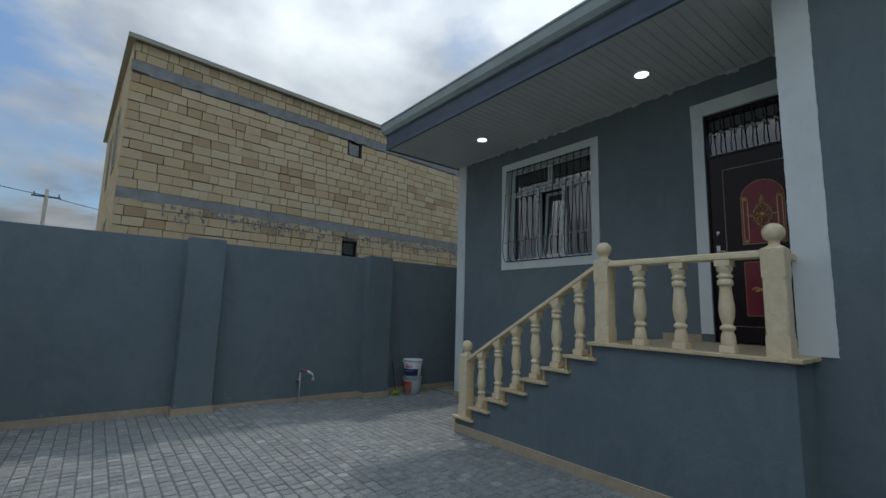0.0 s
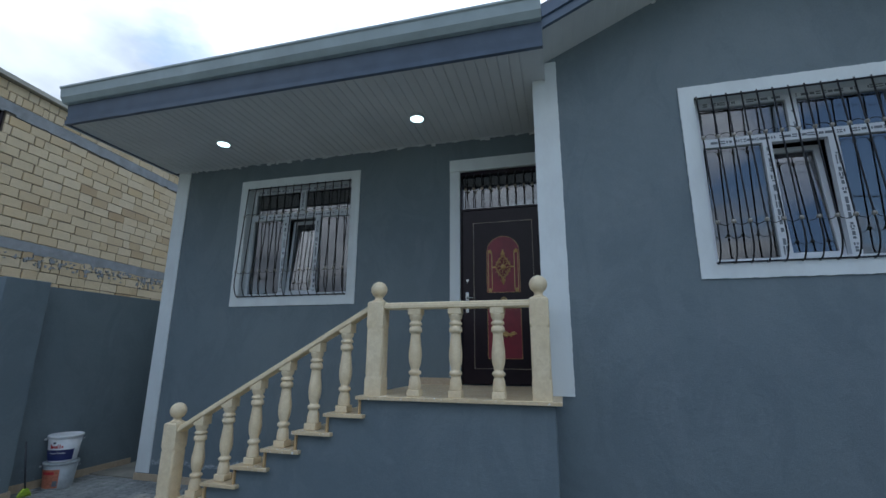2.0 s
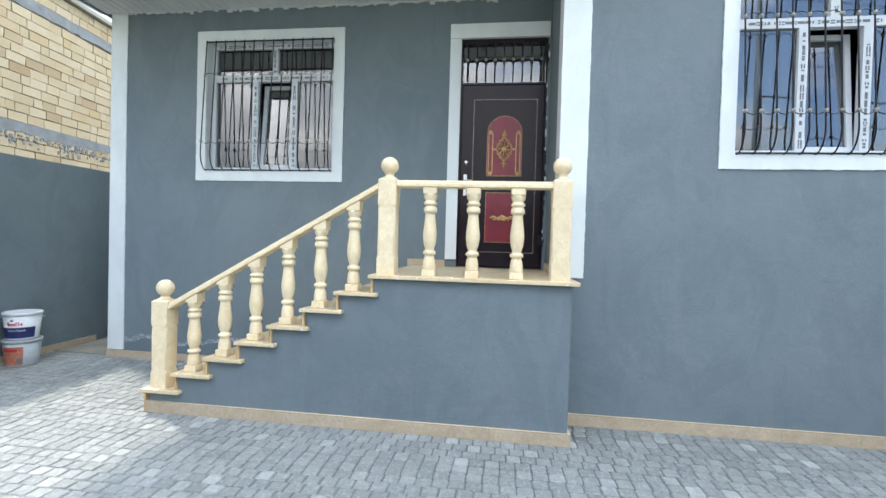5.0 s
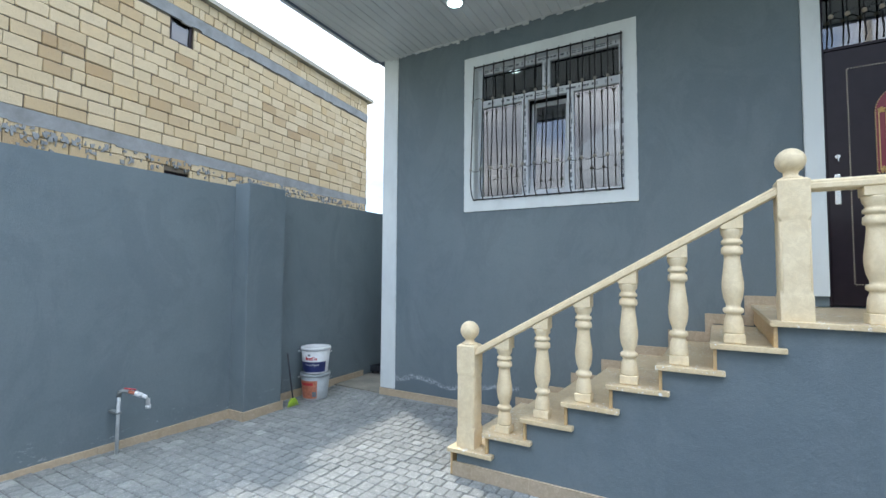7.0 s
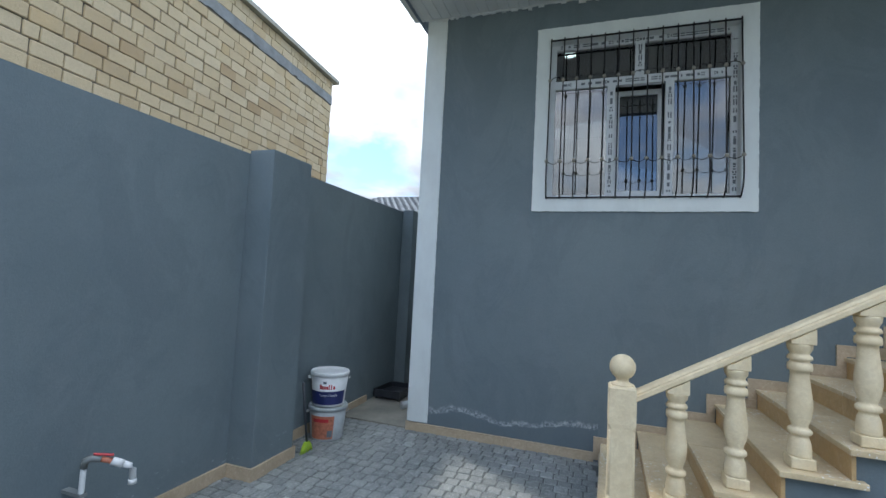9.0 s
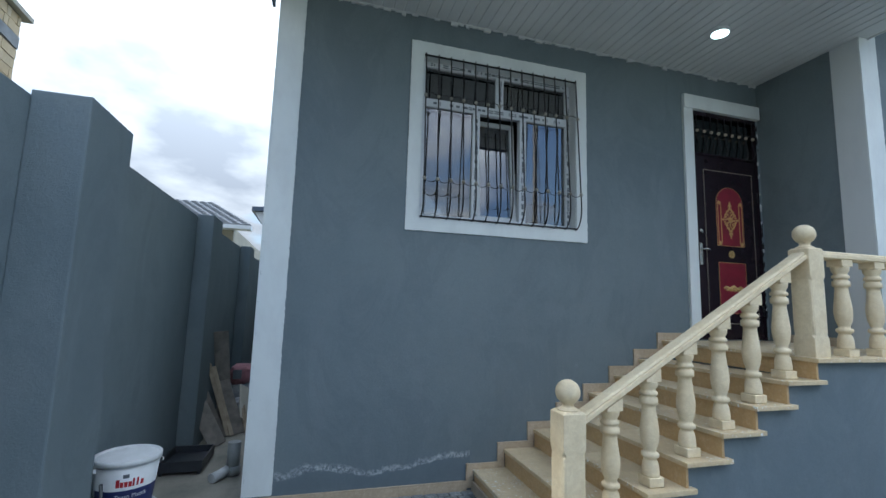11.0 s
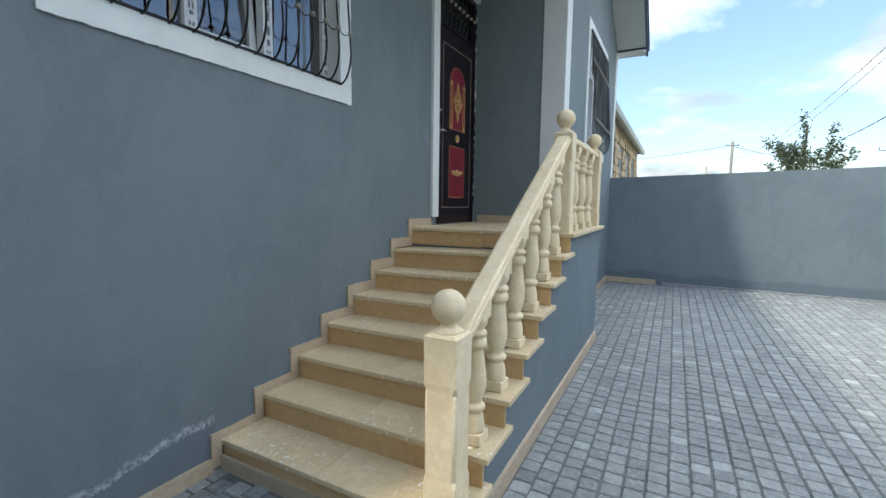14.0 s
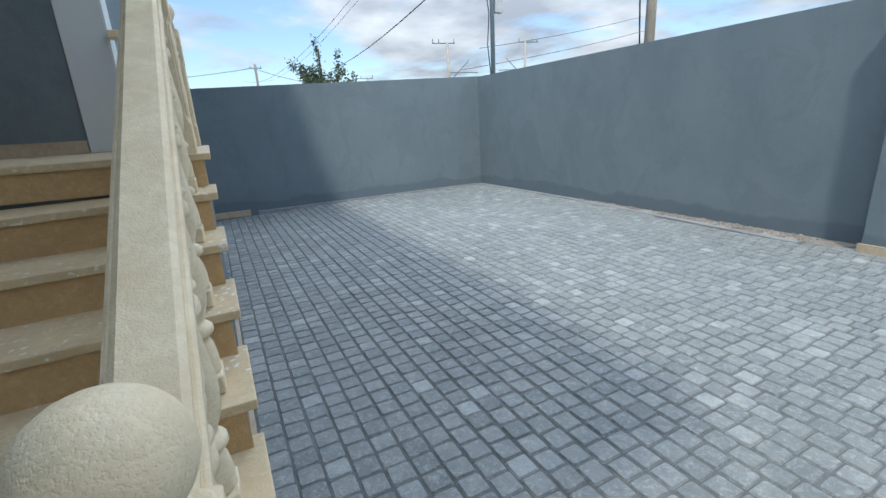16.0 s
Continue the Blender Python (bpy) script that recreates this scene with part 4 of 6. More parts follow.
def window_grille(W, x):
    """Bellied wrought-iron bars with knots and small arcs between them."""
    y0, y1, z0, z1 = W
    g = base("window_grille", (x - 0.02, (y0 + y1) / 2, z0), "black wrought-iron bellied window grille with pale knots", "window grille", "window grilles")
    n = 14
    ys = [y0 + 0.015 + (y1 - y0 - 0.03) * k / (n - 1) for k in range(n)]
    h = z1 - z0
    def px(z):
        f = (z - z0) / h
        if f > 0.13:
            out = 0.018 + 0.088 * (1 - f) / 0.87
        else:
            out = 0.106 * math.sqrt(max(0.0, 1 - (1 - f / 0.13) ** 2))
        return x - 0.016 - out
    path = [(px(z0 + h * f), z0 + h * f) for f in (0.0, 0.004, 0.012, 0.025, 0.045, 0.07, 0.10, 0.13, 0.25, 0.5, 0.725, 1.0)]
    one = bmesh.new()
    tube(one, [(a, 0, b) for a, b in path], 0.0065)
    first = None
    for y in ys:
        if first is None:
            first = finish("bar", one, M_IRON)
            ob = first
        else:
            ob = new("bar", first.data)
        ob.parent = g
        ob.matrix_parent_inverse = g.matrix_world.inverted()
        ob.location = (0, y, 0)
    zk, zu = z0 + 0.215 * h, z0 + 0.725 * h
    knot = bmesh.new()
    ball(knot, (0, 0, 0), 0.018, 10, 6)
    kfirst = finish("knot", knot, M_KNOT)
    use = [kfirst]
    for z in (zk, zu):
        for y in ys:
            ob = use.pop() if use else new("knot", kfirst.data)
            ob.parent = g
            ob.matrix_parent_inverse = g.matrix_world.inverted()
            ob.location = (px(z) - 0.004, y, z)
    for z, up in ((zk, -1), (zu, 1)):
        shared = None
        w = ys[1] - ys[0]
        for a in ys[:-1]:
            if shared is None:
                bm = bmesh.new()
                tube(bm, [(px(z), w * f, z + up * 0.030 * math.sin(math.pi * f)) for f in (0, 0.25, 0.5, 0.75, 1)], 0.0035, 5)
                ob = finish("arc", bm, M_IRON)
                shared = ob.data
            else:
                ob = new("arc", shared)
            ob.parent = g
            ob.matrix_parent_inverse = g.matrix_world.inverted()
            ob.location = (0, a, 0)
    part("crossbar", boxes((x - 0.024, x - 0.010, y0 + 0.005, y1 - 0.005, z0 + 0.004, z0 + 0.016)), M_IRON, g)
    part("crossbar", boxes((x - 0.024, x - 0.010, y0 + 0.005, y1 - 0.005, z1 - 0.018, z1 - 0.006)), M_IRON, g)
    return g


window_grille(W1, FX)
window_grille(W2, WX)


# ---- door ----
def door():
    x = FX + 0.004
    y0, y1, z0, z1 = D[0], D[1], SLAB + 0.002, D[3]
    root = base("door_1", (x, (y0 + y1) / 2, z0), "closed dark brown metal door with crimson panels and gold ornaments", "")
    root["kind"] = "structure"
    zt = 3.27
    part("door_frame", boxes((x, x + 0.09, y0, y0 + 0.020, z0, z1), (x, x + 0.09, y1 - 0.020, y1, z0, z1), (x, x + 0.09, y0 + 0.020, y1 - 0.020, z1 - 0.05, z1),
                             (x, x + 0.09, y0 + 0.020, y1 - 0.020, zt, zt + 0.020)), M_DOOR, root)
    leaf = part("door_leaf", bevel(boxes((x + 0.012, x + 0.06, y0 + 0.022, y1 - 0.022, z0 + 0.01, zt - 0.002)), 0.004), M_DOOR, root)
    xs = x + 0.012
    yc = 0.945
    # outer beading
    def bead(bm, pts):
        for p, q in zip(pts, pts[1:]):
            L = math.dist(p, q)
            n = max(2, int(L / 0.018))
            for k in range(n):
                f = (k + 0.5) / n
                bx(bm, xs - 0.006, xs, p[0] + (q[0] - p[0]) * f - 0.0040, p[0] + (q[0] - p[0]) * f + 0.0040, p[1] + (q[1] - p[1]) * f - 0.0040, p[1] + (q[1] - p[1]) * f + 0.0040)
    a, b = 0.598, 1.292
    bm = bmesh.new()
    bead(bm, [(a, 1.405), (a, 3.105), (b, 3.105), (b, 1.405), (a, 1.405)])
    part("beading", bm, M_BRASS, root, "thin pale brass beading")
    # crimson panels: upper arched, lower square
    hw = 0.19
    zb, ztop = 2.258, 2.925
    arch = [(yc - hw, zb), (yc + hw, zb)] + [(yc + hw * math.cos(t), ztop - hw + hw * math.sin(t)) for t in [math.pi * k / 14 for k in range(15)]]
    bm = bmesh.new()
    prism(bm, arch, "x", xs - 0.004, xs + 0.002)
    part("arched_panel", bm, M_RED, root, "crimson arched panel")
    bm = bmesh.new()
    bead(bm, arch + [arch[0]])
    part("beading", bm, M_GOLD, root, "gold beading round the arched panel")
    sq = [(yc - hw, 1.515), (yc + hw, 1.515), (yc + hw, 2.07), (yc - hw, 2.07)]
    bm = bmesh.new()
    prism(bm, sq, "x", xs - 0.004, xs + 0.002)
    part("lower_panel", bm, M_RED, root, "crimson square panel")
    bm = bmesh.new()
    bead(bm, sq + [sq[0]])
    part("beading", bm, M_GOLD, root, "gold beading round the lower panel")
    # side columns with a flower at each end
    for s in (-1, 1):
        yy = yc + s * (hw - 0.030)
        bm = boxes((xs - 0.009, xs - 0.004, yy - s * 0.030 - 0.004, yy - s * 0.030 + 0.004, zb + 0.03, ztop - hw), (xs - 0.009, xs - 0.004, yy + s * 0.012 - 0.003, yy + s * 0.012 + 0.003, zb + 0.03, ztop - hw))
        for z in (zb + 0.025, ztop - hw + 0.008):
            ball(bm, (xs - 0.008, yy - s * 0.006, z), 0.013, 8, 6)
            for k in range(5):
                t = 2 * math.pi * k / 5 + 0.3
                ball(bm, (xs - 0.005, yy - s * 0.006 + 0.016 * math.cos(t), z + 0.016 * math.sin(t)), 0.010, 7, 5)
        part("side_ornament", bm, M_GOLD, root, "slim gold side column")
    # central rosette
    bm = bmesh.new()
    zc = 2.555
    for r, h in ((0.030, 0.010), (0.019, 0.018), (0.010, 0.024)):
        ball(bm, (xs - h + 0.006, yc, zc), r, 12, 8)
    for k in range(8):
        t = 2 * math.pi * k / 8
        ry, rz = 0.050, 0.066
        tube(bm, [(xs - 0.008, yc + 0.5 * ry * math.cos(t), zc + 0.5 * rz * math.sin(t)), (xs - 0.012, yc + ry * math.cos(t + 0.25), zc + rz * math.sin(t + 0.25)), (xs - 0.006, yc + 1.15 * ry * math.cos(t), zc + 1.15 * rz * math.sin(t))], 0.007, 6)
    # lozenge rim of small leaves
    n = 28
    for k in range(n):
        t = 2 * math.pi * k / n
        c, w = math.cos(t), math.sin(t)
        m = 1 / (abs(c) ** 1.35 + abs(w) ** 1.35) ** (1 / 1.35)
        ball(bm, (xs - 0.006, yc + 0.083 * m * c, zc + 0.125 * m * w), 0.0125 if k % 2 else 0.0095, 7, 5)
        if k % 2 == 0:
            ball(bm, (xs - 0.005, yc + 0.098 * m * c, zc + 0.142 * m * w), 0.008, 6, 4)
            ball(bm, (xs - 0.005, yc + 0.062 * m * c, zc + 0.098 * m * w), 0.008, 6, 4)
    for q in (-1, 1):
        for dy, dz, r in ((0, 0.150, 0.014), (-0.017, 0.158, 0.011), (0.017, 0.158, 0.011), (0, 0.172, 0.012), (0, 0.190, 0.010), (-0.009, 0.180, 0.008), (0.009, 0.180, 0.008), (0, 0.205, 0.007)):
            ball(bm, (xs - 0.005, yc + dy, zc + q * dz), r, 7, 5)
        for dy, r in ((0.098, 0.013), (0.112, 0.010), (0.124, 0.006)):
            ball(bm, (xs - 0.005, yc + q * dy, zc), r, 7, 5)
    part("rosette", bm, M_GOLD, root, "gold floral rosette")
    bm = bmesh.new()
    ball(bm, (xs - 0.006, yc, 2.165), 0.020, 8, 6)
    for k in range(10):
        t = 2 * math.pi * k / 10
        ball(bm, (xs - 0.004, yc + 0.032 * math.cos(t), 2.165 + 0.032 * math.sin(t)), 0.011, 7, 5)
    part("medallion", bm, M_GOLD, root, "round gold medallion")
    bm = bmesh.new()
    for k in range(-6, 7):
        ball(bm, (xs - 0.006, yc + k * 0.021, 1.79 + 0.012 * math.cos(k * 1.3)), 0.024 * (1 - abs(k) * 0.085), 7, 5)
        ball(bm, (xs - 0.006, yc + k * 0.017, 1.775 + 0.010 * math.sin(k * 2.0)), 0.019 * (1 - abs(k) * 0.08), 7, 5)
    part("scroll", bm, M_GOLD, root, "gold scroll ornament")
    # handle and lock
    yh = 1.372
    bm = boxes((xs - 0.010, xs, yh - 0.020, yh + 0.020, 2.03, 2.27))
    bevel(bm, 0.006, 2)
    part("door_handle", bm, M_CHROME, root, "brushed steel handle plate")
    bm = bmesh.new()
    tube(bm, [(xs - 0.008, yh, 2.20), (xs - 0.020, yh, 2.20), (xs - 0.052, yh - 0.02, 2.20), (xs - 0.050, yh - 0.07, 2.198), (xs - 0.020, yh - 0.115, 2.19)], 0.008, 8)
    part("lever", bm, M_CHROME, root, "brushed steel lever")
    bm = bmesh.new()
    tube(bm, [(xs - 0.012, yh - 0.005, 2.41), (xs, yh - 0.005, 2.41)], 0.017, 12)
    bx(bm, xs - 0.030, xs - 0.012, yh - 0.008, yh - 0.003, 2.37, 2.42)
    part("lock_cylinder", bm, M_CHROME, root, "steel lock with a key")
    rnd = random.Random(12)
    for mat, word, n in ((M_IRON, "dark filler crumb along the door frame", 26), (M_SIDE, "pale filler smear along the door frame", 12)):
        bm = bmesh.new()
        for k in range(n):
            z = rnd.uniform(z0 + 0.05, z1)
            r = rnd.uniform(0.008, 0.020)
            vs = bmesh.ops.create_icosphere(bm, subdivisions=1, radius=r, matrix=Matrix.Translation((FX - 0.001, y0 - 0.004 + rnd.uniform(-0.006, 0.006), z)) @ Matrix.Diagonal((0.5, 0.55, 2.2, 1)))["verts"]
            for v in vs:
                v.co += Vector((0, rnd.uniform(-1, 1), rnd.uniform(-1, 1))) * 0.005
        filler = part("filler", bm, mat, root, word)
        filler["kind"] = "stuff"
    for z in (1.55, 2.85):
        bm = bmesh.new()
        tube(bm, [(xs - 0.004, y0 + 0.030, z - 0.06), (xs - 0.004, y0 + 0.030, z + 0.06)], 0.010, 8)
        part("hinge", bm, M_IRON, root, "black barrel hinge")
    part("pane", boxes((x + 0.045, x + 0.05, y0 + 0.020, y1 - 0.020, zt + 0.020, z1 - 0.05)), M_GLASS, root)
    bm = bmesh.new()
    ys = [y0 + 0.07 + (y1 - y0 - 0.14) * k / 8 for k in range(9)]
    for y in ys:
        tube(bm, [(x - 0.006, y, z1 - 0.05), (x - 0.006, y, zt + 0.20), (x - 0.03, y, zt + 0.12), (x - 0.035, y, zt + 0.07), (x - 0.008, y, zt + 0.03)], 0.006)
    for a, b in zip(ys, ys[1:]):
        tube(bm, [(x - 0.010, a + (b - a) * f, zt + 0.27 + 0.035 * math.sin(math.pi * f)) for f in (0, 0.25, 0.5, 0.75, 1)], 0.004, 5)
    part("transom_grille", bm, M_IRON, root, "black wrought-iron transom grille")
    for y in ys:
        bm = bmesh.new()
        ball(bm, (x - 0.014, y, zt + 0.27), 0.018, 8, 6)
        part("knot", bm, M_BRASS, root, "pale brass knot")


door()


def ceiling_lamp(at):
    b = base("ceiling_lamp", at, "round white recessed ceiling spotlight, switched on", "ceiling lamp", "ceiling lamps of the porch")
    bm = bmesh.new()
    lathe(bm, [(0.084, 0.0), (0.088, -0.004), (0.088, -0.030), (0.083, -0.036), (0.078, -0.037)], 28)
    local(b, finish("bezel", bm, M_PVC))
    bm = bmesh.new()
    lathe(bm, [(0.074, -0.0375), (0.074, -0.041)], 28)
    local(b, finish("diffuser", bm, M_LAMP))


ceiling_lamp((3.87, 4.41, SOFF))
ceiling_lamp((3.88, 1.795, SOFF))


# ---- tap ----
def garden_tap():
    b = base("garden_tap", (1.97, 6.50, 0), "pale plastic standpipe with a white tap and orange handle", "tap")
    bm = bmesh.new()
    tube(bm, [(1.97, 6.50, -0.02), (1.97, 6.50, 0.465)], 0.013, 10)
    part("pipe", bm, M_PIPE, b)
    bm = bmesh.new()
    tube(bm, [(1.97, 6.50, 0.44), (1.972, 6.495, 0.475), (1.99, 6.48, 0.485), (2.02, 6.45, 0.475)], 0.018, 10)
    part("elbow", bm, M_GPIPE, b, "grey plastic elbow")
    part("clamp", boxes((1.952, 1.988, 6.48, YN, 0.300, 0.316)), M_GPIPE, b, "grey pipe clamp")
    bm = bmesh.new()
    tube(bm, [(2.02, 6.45, 0.475), (2.055, 6.41, 0.458)], 0.014, 10)
    part("coupling", bm, M_ORANGE, b, "orange-red coupling")
    bm = bmesh.new()
    tube(bm, [(2.05, 6.415, 0.461), (2.085, 6.38, 0.440)], 0.020, 10)
    tube(bm, [(2.085, 6.38, 0.440), (2.110, 6.360, 0.425), (2.120, 6.352, 0.405), (2.122, 6.350, 0.345)], 0.016, 10)
    part("spout", bm, M_TUB, b, "white plastic spout")
    bm = bmesh.new()
    tube(bm, [(2.122, 6.350, 0.355), (2.122, 6.350, 0.33)], 0.020, 10)
    part("nozzle", bm, M_TUB, b, "white plastic nozzle")
    bm = boxes((-0.045, 0.045, -0.008, 0.008, 0, 0.010))
    h = part("handle", bevel(bm, 0.003), M_REDPRINT, None)
    h.parent = b
    h.matrix_local = pose(0.055, -0.055, 0.492, 0, 12, -40)


garden_tap()


def letters(parent, text, size, x_dir, at, mat):
    """Built-in font writing, as a mesh under a thing."""
    cu = bpy.data.curves.new("writing", "FONT")
    cu.body = text
    cu.size = size
    cu.align_x = "CENTER"
    cu.extrude = 0.0006
    tmp = bpy.data.objects.new("writing", cu)
    scene.collection.objects.link(tmp)
    dg = bpy.context.evaluated_depsgraph_get()
    me = bpy.data.meshes.new_from_object(tmp.evaluated_get(dg))
    bpy.data.objects.remove(tmp)
    me.materials.clear()
    me.materials.append(mat)
    return me


def bucket(at, kind, turn):
    top = kind == "white"
    h, r0, r1 = 0.305, 0.142, 0.172
    b = base("paint_bucket", at, "white plastic paint bucket with a lid and a navy label" if top else "grey plastic paint bucket with an orange label under another", "bucket", "stacked paint buckets")
    b.rotation_euler = (0, 0, turn)
    mat = M_TUB if top else M_TUB2
    bm = bmesh.new()
    lathe(bm, [(r0, 0), (r0 + 0.002, 0.004), (r1, h - 0.03)], 36)
    local(b, finish("body", bm, mat))
    bm = bmesh.new()
    lathe(bm, [(r1, h - 0.034), (r1 + 0.009, h - 0.032), (r1 + 0.009, h - 0.008), (r1 + 0.003, h), (r1 - 0.008, h - 0.001), (r1 - 0.012, h - 0.010)], 36)
    local(b, finish("lid", bm, mat))
    def wrap(z0, z1, a0, a1, name, m, d=0.003, label=""):
        bm = bmesh.new()
        n = 30
        def pt(a, z):
            r = r0 + (r1 - r0) * z / (h - 0.03) + d
            return bm.verts.new((r * math.cos(a), r * math.sin(a), z))
        for k in range(n):
            t0, t1 = a0 + (a1 - a0) * k / n, a0 + (a1 - a0) * (k + 1) / n
            bm.faces.new((pt(t0, z0), pt(t1, z0), pt(t1, z1), pt(t0, z1)))
        ob = finish(name, bm, m)
        tagged(ob, label)
        return local(b, ob)
    if top:
        wrap(0.018, 0.140, -1.35, 1.1, "label_band", M_NAVY, 0.003, label="navy printed band")
        for text, size, z, m in (("Tavan Plastik", 0.032, 0.095, M_TUB),):
            me = letters(b, text, size, 0, 0, m)
            for v in me.vertices:
                rr = r0 + (r1 - r0) * (z + v.co.y) / (h - 0.03) + 0.0050 + v.co.z
                a = v.co.x / rr
                v.co = Vector((rr * math.cos(a), rr * math.sin(a), z + v.co.y))
            local(b, tagged(new("writing", me), "white writing on the navy band"))
        for k, (w, z1) in enumerate(((0.11, 0.205), (0.10, 0.190), (0.10, 0.190), (0.10, 0.190), (0.06, 0.205), (0.06, 0.205), (0.10, 0.190))):
            a = -0.50 + 0.125 * k
            wrap(0.160, z1, a, a + w, "logo_bar", M_REDPRINT, 0.003, label="plain red logo bar")
        wrap(0.210, 0.232, -0.30, -0.12, "logo_mark", M_INK, label="small dark logo mark")
    else:
        wrap(0.02, 0.23, -1.0, 0.4, "label_band", M_ORANGE, label="faded orange printed label")
        wrap(0.175, 0.205, -0.8, 0.1, "logo_bar", M_REDPRINT, 0.005, label="plain red logo bar")
        wrap(0.04, 0.10, 0.05, 0.35, "logo_mark", M_INK, 0.005, label="grey picture patch")
    # wire handle
    bm = bmesh.new()
    tube(bm, [(r1 * 1.09 * math.cos(t), r1 * 1.09 * math.sin(t), h - 0.05 - 0.02 * math.sin(t * 0.5)) for t in [1.2 + 0.12 * k for k in range(14)]], 0.003, 6)
    bx(bm, r1 * 0.3, r1 * 0.45, -r1 - 0.018, -r1 + 0.005, h - 0.06, h - 0.04)
    local(b, finish("handle", bm, mat))
    return b


BK = (4.06, 6.41)
bucket((BK[0], BK[1], gz(4)), "grey", radians(-150))
bucket((BK[0] + 0.005, BK[1] + 0.005, gz(4) + 0.307), "white", radians(-150))


def hand_broom():
    z = gz(3.7)
    b = base("hand_broom", (3.66, 6.35, z), "small lime green broom leaning on the pilaster foot", "broom")
    bm = bmesh.new()
    tube(bm, [(3.665, 6.350, z + 0.085), (3.635, 6.362, z + 0.30), (3.595, 6.376, z + 0.60)], 0.009, 8)
    part("broom_handle", bm, M_TRAY, b, "thin dark handle")
    bm = bmesh.new()
    prism(bm, [(3.64, z + 0.09), (3.69, z + 0.09), (3.725, z + 0.045), (3.605, z + 0.045)], "y", 6.335, 6.365)
    part("broom_head", bevel(bm, 0.004), M_LIME, b)
    bm = bmesh.new()
    rnd = random.Random(5)
    for k in range(46):
        x = 3.608 + 0.114 * (k % 23) / 22
        y = 6.343 + 0.014 * (k // 23)
        tube(bm, [(x, y, z + 0.045), (x + (x - 3.665) * 0.25 + rnd.uniform(-0.004, 0.004), y + rnd.uniform(-0.008, 0.008), z + 0.002)], 0.0028, 4)
    bristles = part("bristles", bm, M_LIME, b, "lime green bristles")
    bristles["kind"] = "stuff"


hand_broom()


# ---- side passage clutter ----
def tray():
    b = base("paint_tray", (5.62, 6.42, -0.035), "black plastic paint roller tray on the concrete", "paint tray")
    bm = bmesh.new()
    prism(bm, [(-0.26, 0.055), (0.26, 0.02), (0.26, 0.040), (-0.26, 0.075)], "y", -0.17, 0.17)
    for s in (-1, 1):
        prism(bm, [(-0.26, 0.030), (0.26, 0.010), (0.26, 0.10), (-0.26, 0.115)], "y", s * 0.17 - 0.006, s * 0.17 + 0.006)
    bx(bm, 0.25, 0.262, -0.17, 0.17, 0.03, 0.10)
    bx(bm, -0.268, -0.261, -0.176, 0.176, 0.03, 0.118)
    local(b, finish("pan", bm, M_TRAY))
    for s in (-1, 1):
        local(b, finish("leg", boxes((-0.25, -0.23, s * 0.15 - 0.012, s * 0.15 + 0.012, 0.0, 0.102)), M_TRAY))
        local(b, finish("leg", boxes((0.22, 0.24, s * 0.15 - 0.012, s * 0.15 + 0.012, 0.0, 0.033)), M_TRAY))


tray()
def board(foot, head, w, mat, label, turn):
    """A board standing on the concrete and leaning from foot to head."""
    f, t = Vector(foot), Vector(head)
    up = (t - f).normalized()
    side = Vector((math.cos(turn), math.sin(turn), 0))
    side = (side - up * side.dot(up)).normalized()
    n = side.cross(up)
    bm = boxes((-w / 2, w / 2, -0.010, 0.010, 0, (t - f).length))
    bevel(bm, 0.003)
    ob = finish("board", bm, mat)
    ob.matrix_world = Matrix(((side.x, n.x, up.x, f.x), (side.y, n.y, up.y, f.y), (side.z, n.z, up.z, f.z), (0, 0, 0, 1)))
    tagged(ob, label, "board", "boards leaning on the wall")


DARK_B, PALE_B = "weathered dark board leaning in the side passage", "pale narrow plank leaning in the side passage"
for foot, head, w, mat, label in (
        ((7.00, 6.34, -0.03), (7.04, 6.48, 1.10), 0.17, M_WOOD, DARK_B), ((6.52, 6.22, -0.03), (6.58, 6.50, 0.76), 0.050, M_WOOD2, PALE_B),
        ((6.56, 6.20, -0.03), (6.66, 6.46, 0.72), 0.045, M_WOOD2, PALE_B), ((6.16, 6.26, -0.03), (6.33, 6.52, 0.36), 0.17, M_WOOD, DARK_B),
        ((6.58, 6.12, -0.03), (6.75, 6.36, 0.54), 0.13, M_WOOD, DARK_B), ((6.50, 6.18, -0.03), (6.68, 6.40, 0.50), 0.045, M_WOOD2, PALE_B),
        ((6.44, 6.25, -0.03), (6.46, 6.53, 0.56), 0.055, M_WOOD, DARK_B), ((6.36, 6.28, -0.03), (6.40, 6.55, 0.46), 0.05, M_WOOD, DARK_B),
        ((6.60, 6.05, -0.03), (6.74, 6.12, 0.22), 0.02, M_WOOD2, PALE_B), ((6.66, 6.04, -0.03), (6.80, 6.11, 0.24), 0.02, M_WOOD2, PALE_B)):
    board(foot, head, w, mat, label, radians(-72))


def sack(at, size, mat, label, name):
    bm = bmesh.new()
    bmesh.ops.create_icosphere(bm, subdivisions=4, radius=1.0)
    for v in bm.verts:
        c = v.co.copy()
        n = noise.noise(c * 2.1 + Vector(at))
        v.co = Vector((math.copysign(abs(c.x) ** 0.5, c.x) * size[0], math.copysign(abs(c.y) ** 0.5, c.y) * size[1], math.copysign(abs(c.z) ** 0.6, c.z) * size[2])) * (0.88 + 0.10 * n + 0.08 * noise.noise(c * 6.0 + Vector(at)))
        v.co.z = max(v.co.z, -size[2] * 0.85)
    for f in bm.faces:
        f.smooth = True
    ob = finish(name, bm, mat)
    ob.location = (at[0], at[1], at[2] + size[2] * 0.85)
    return tagged(ob, label, "sack")


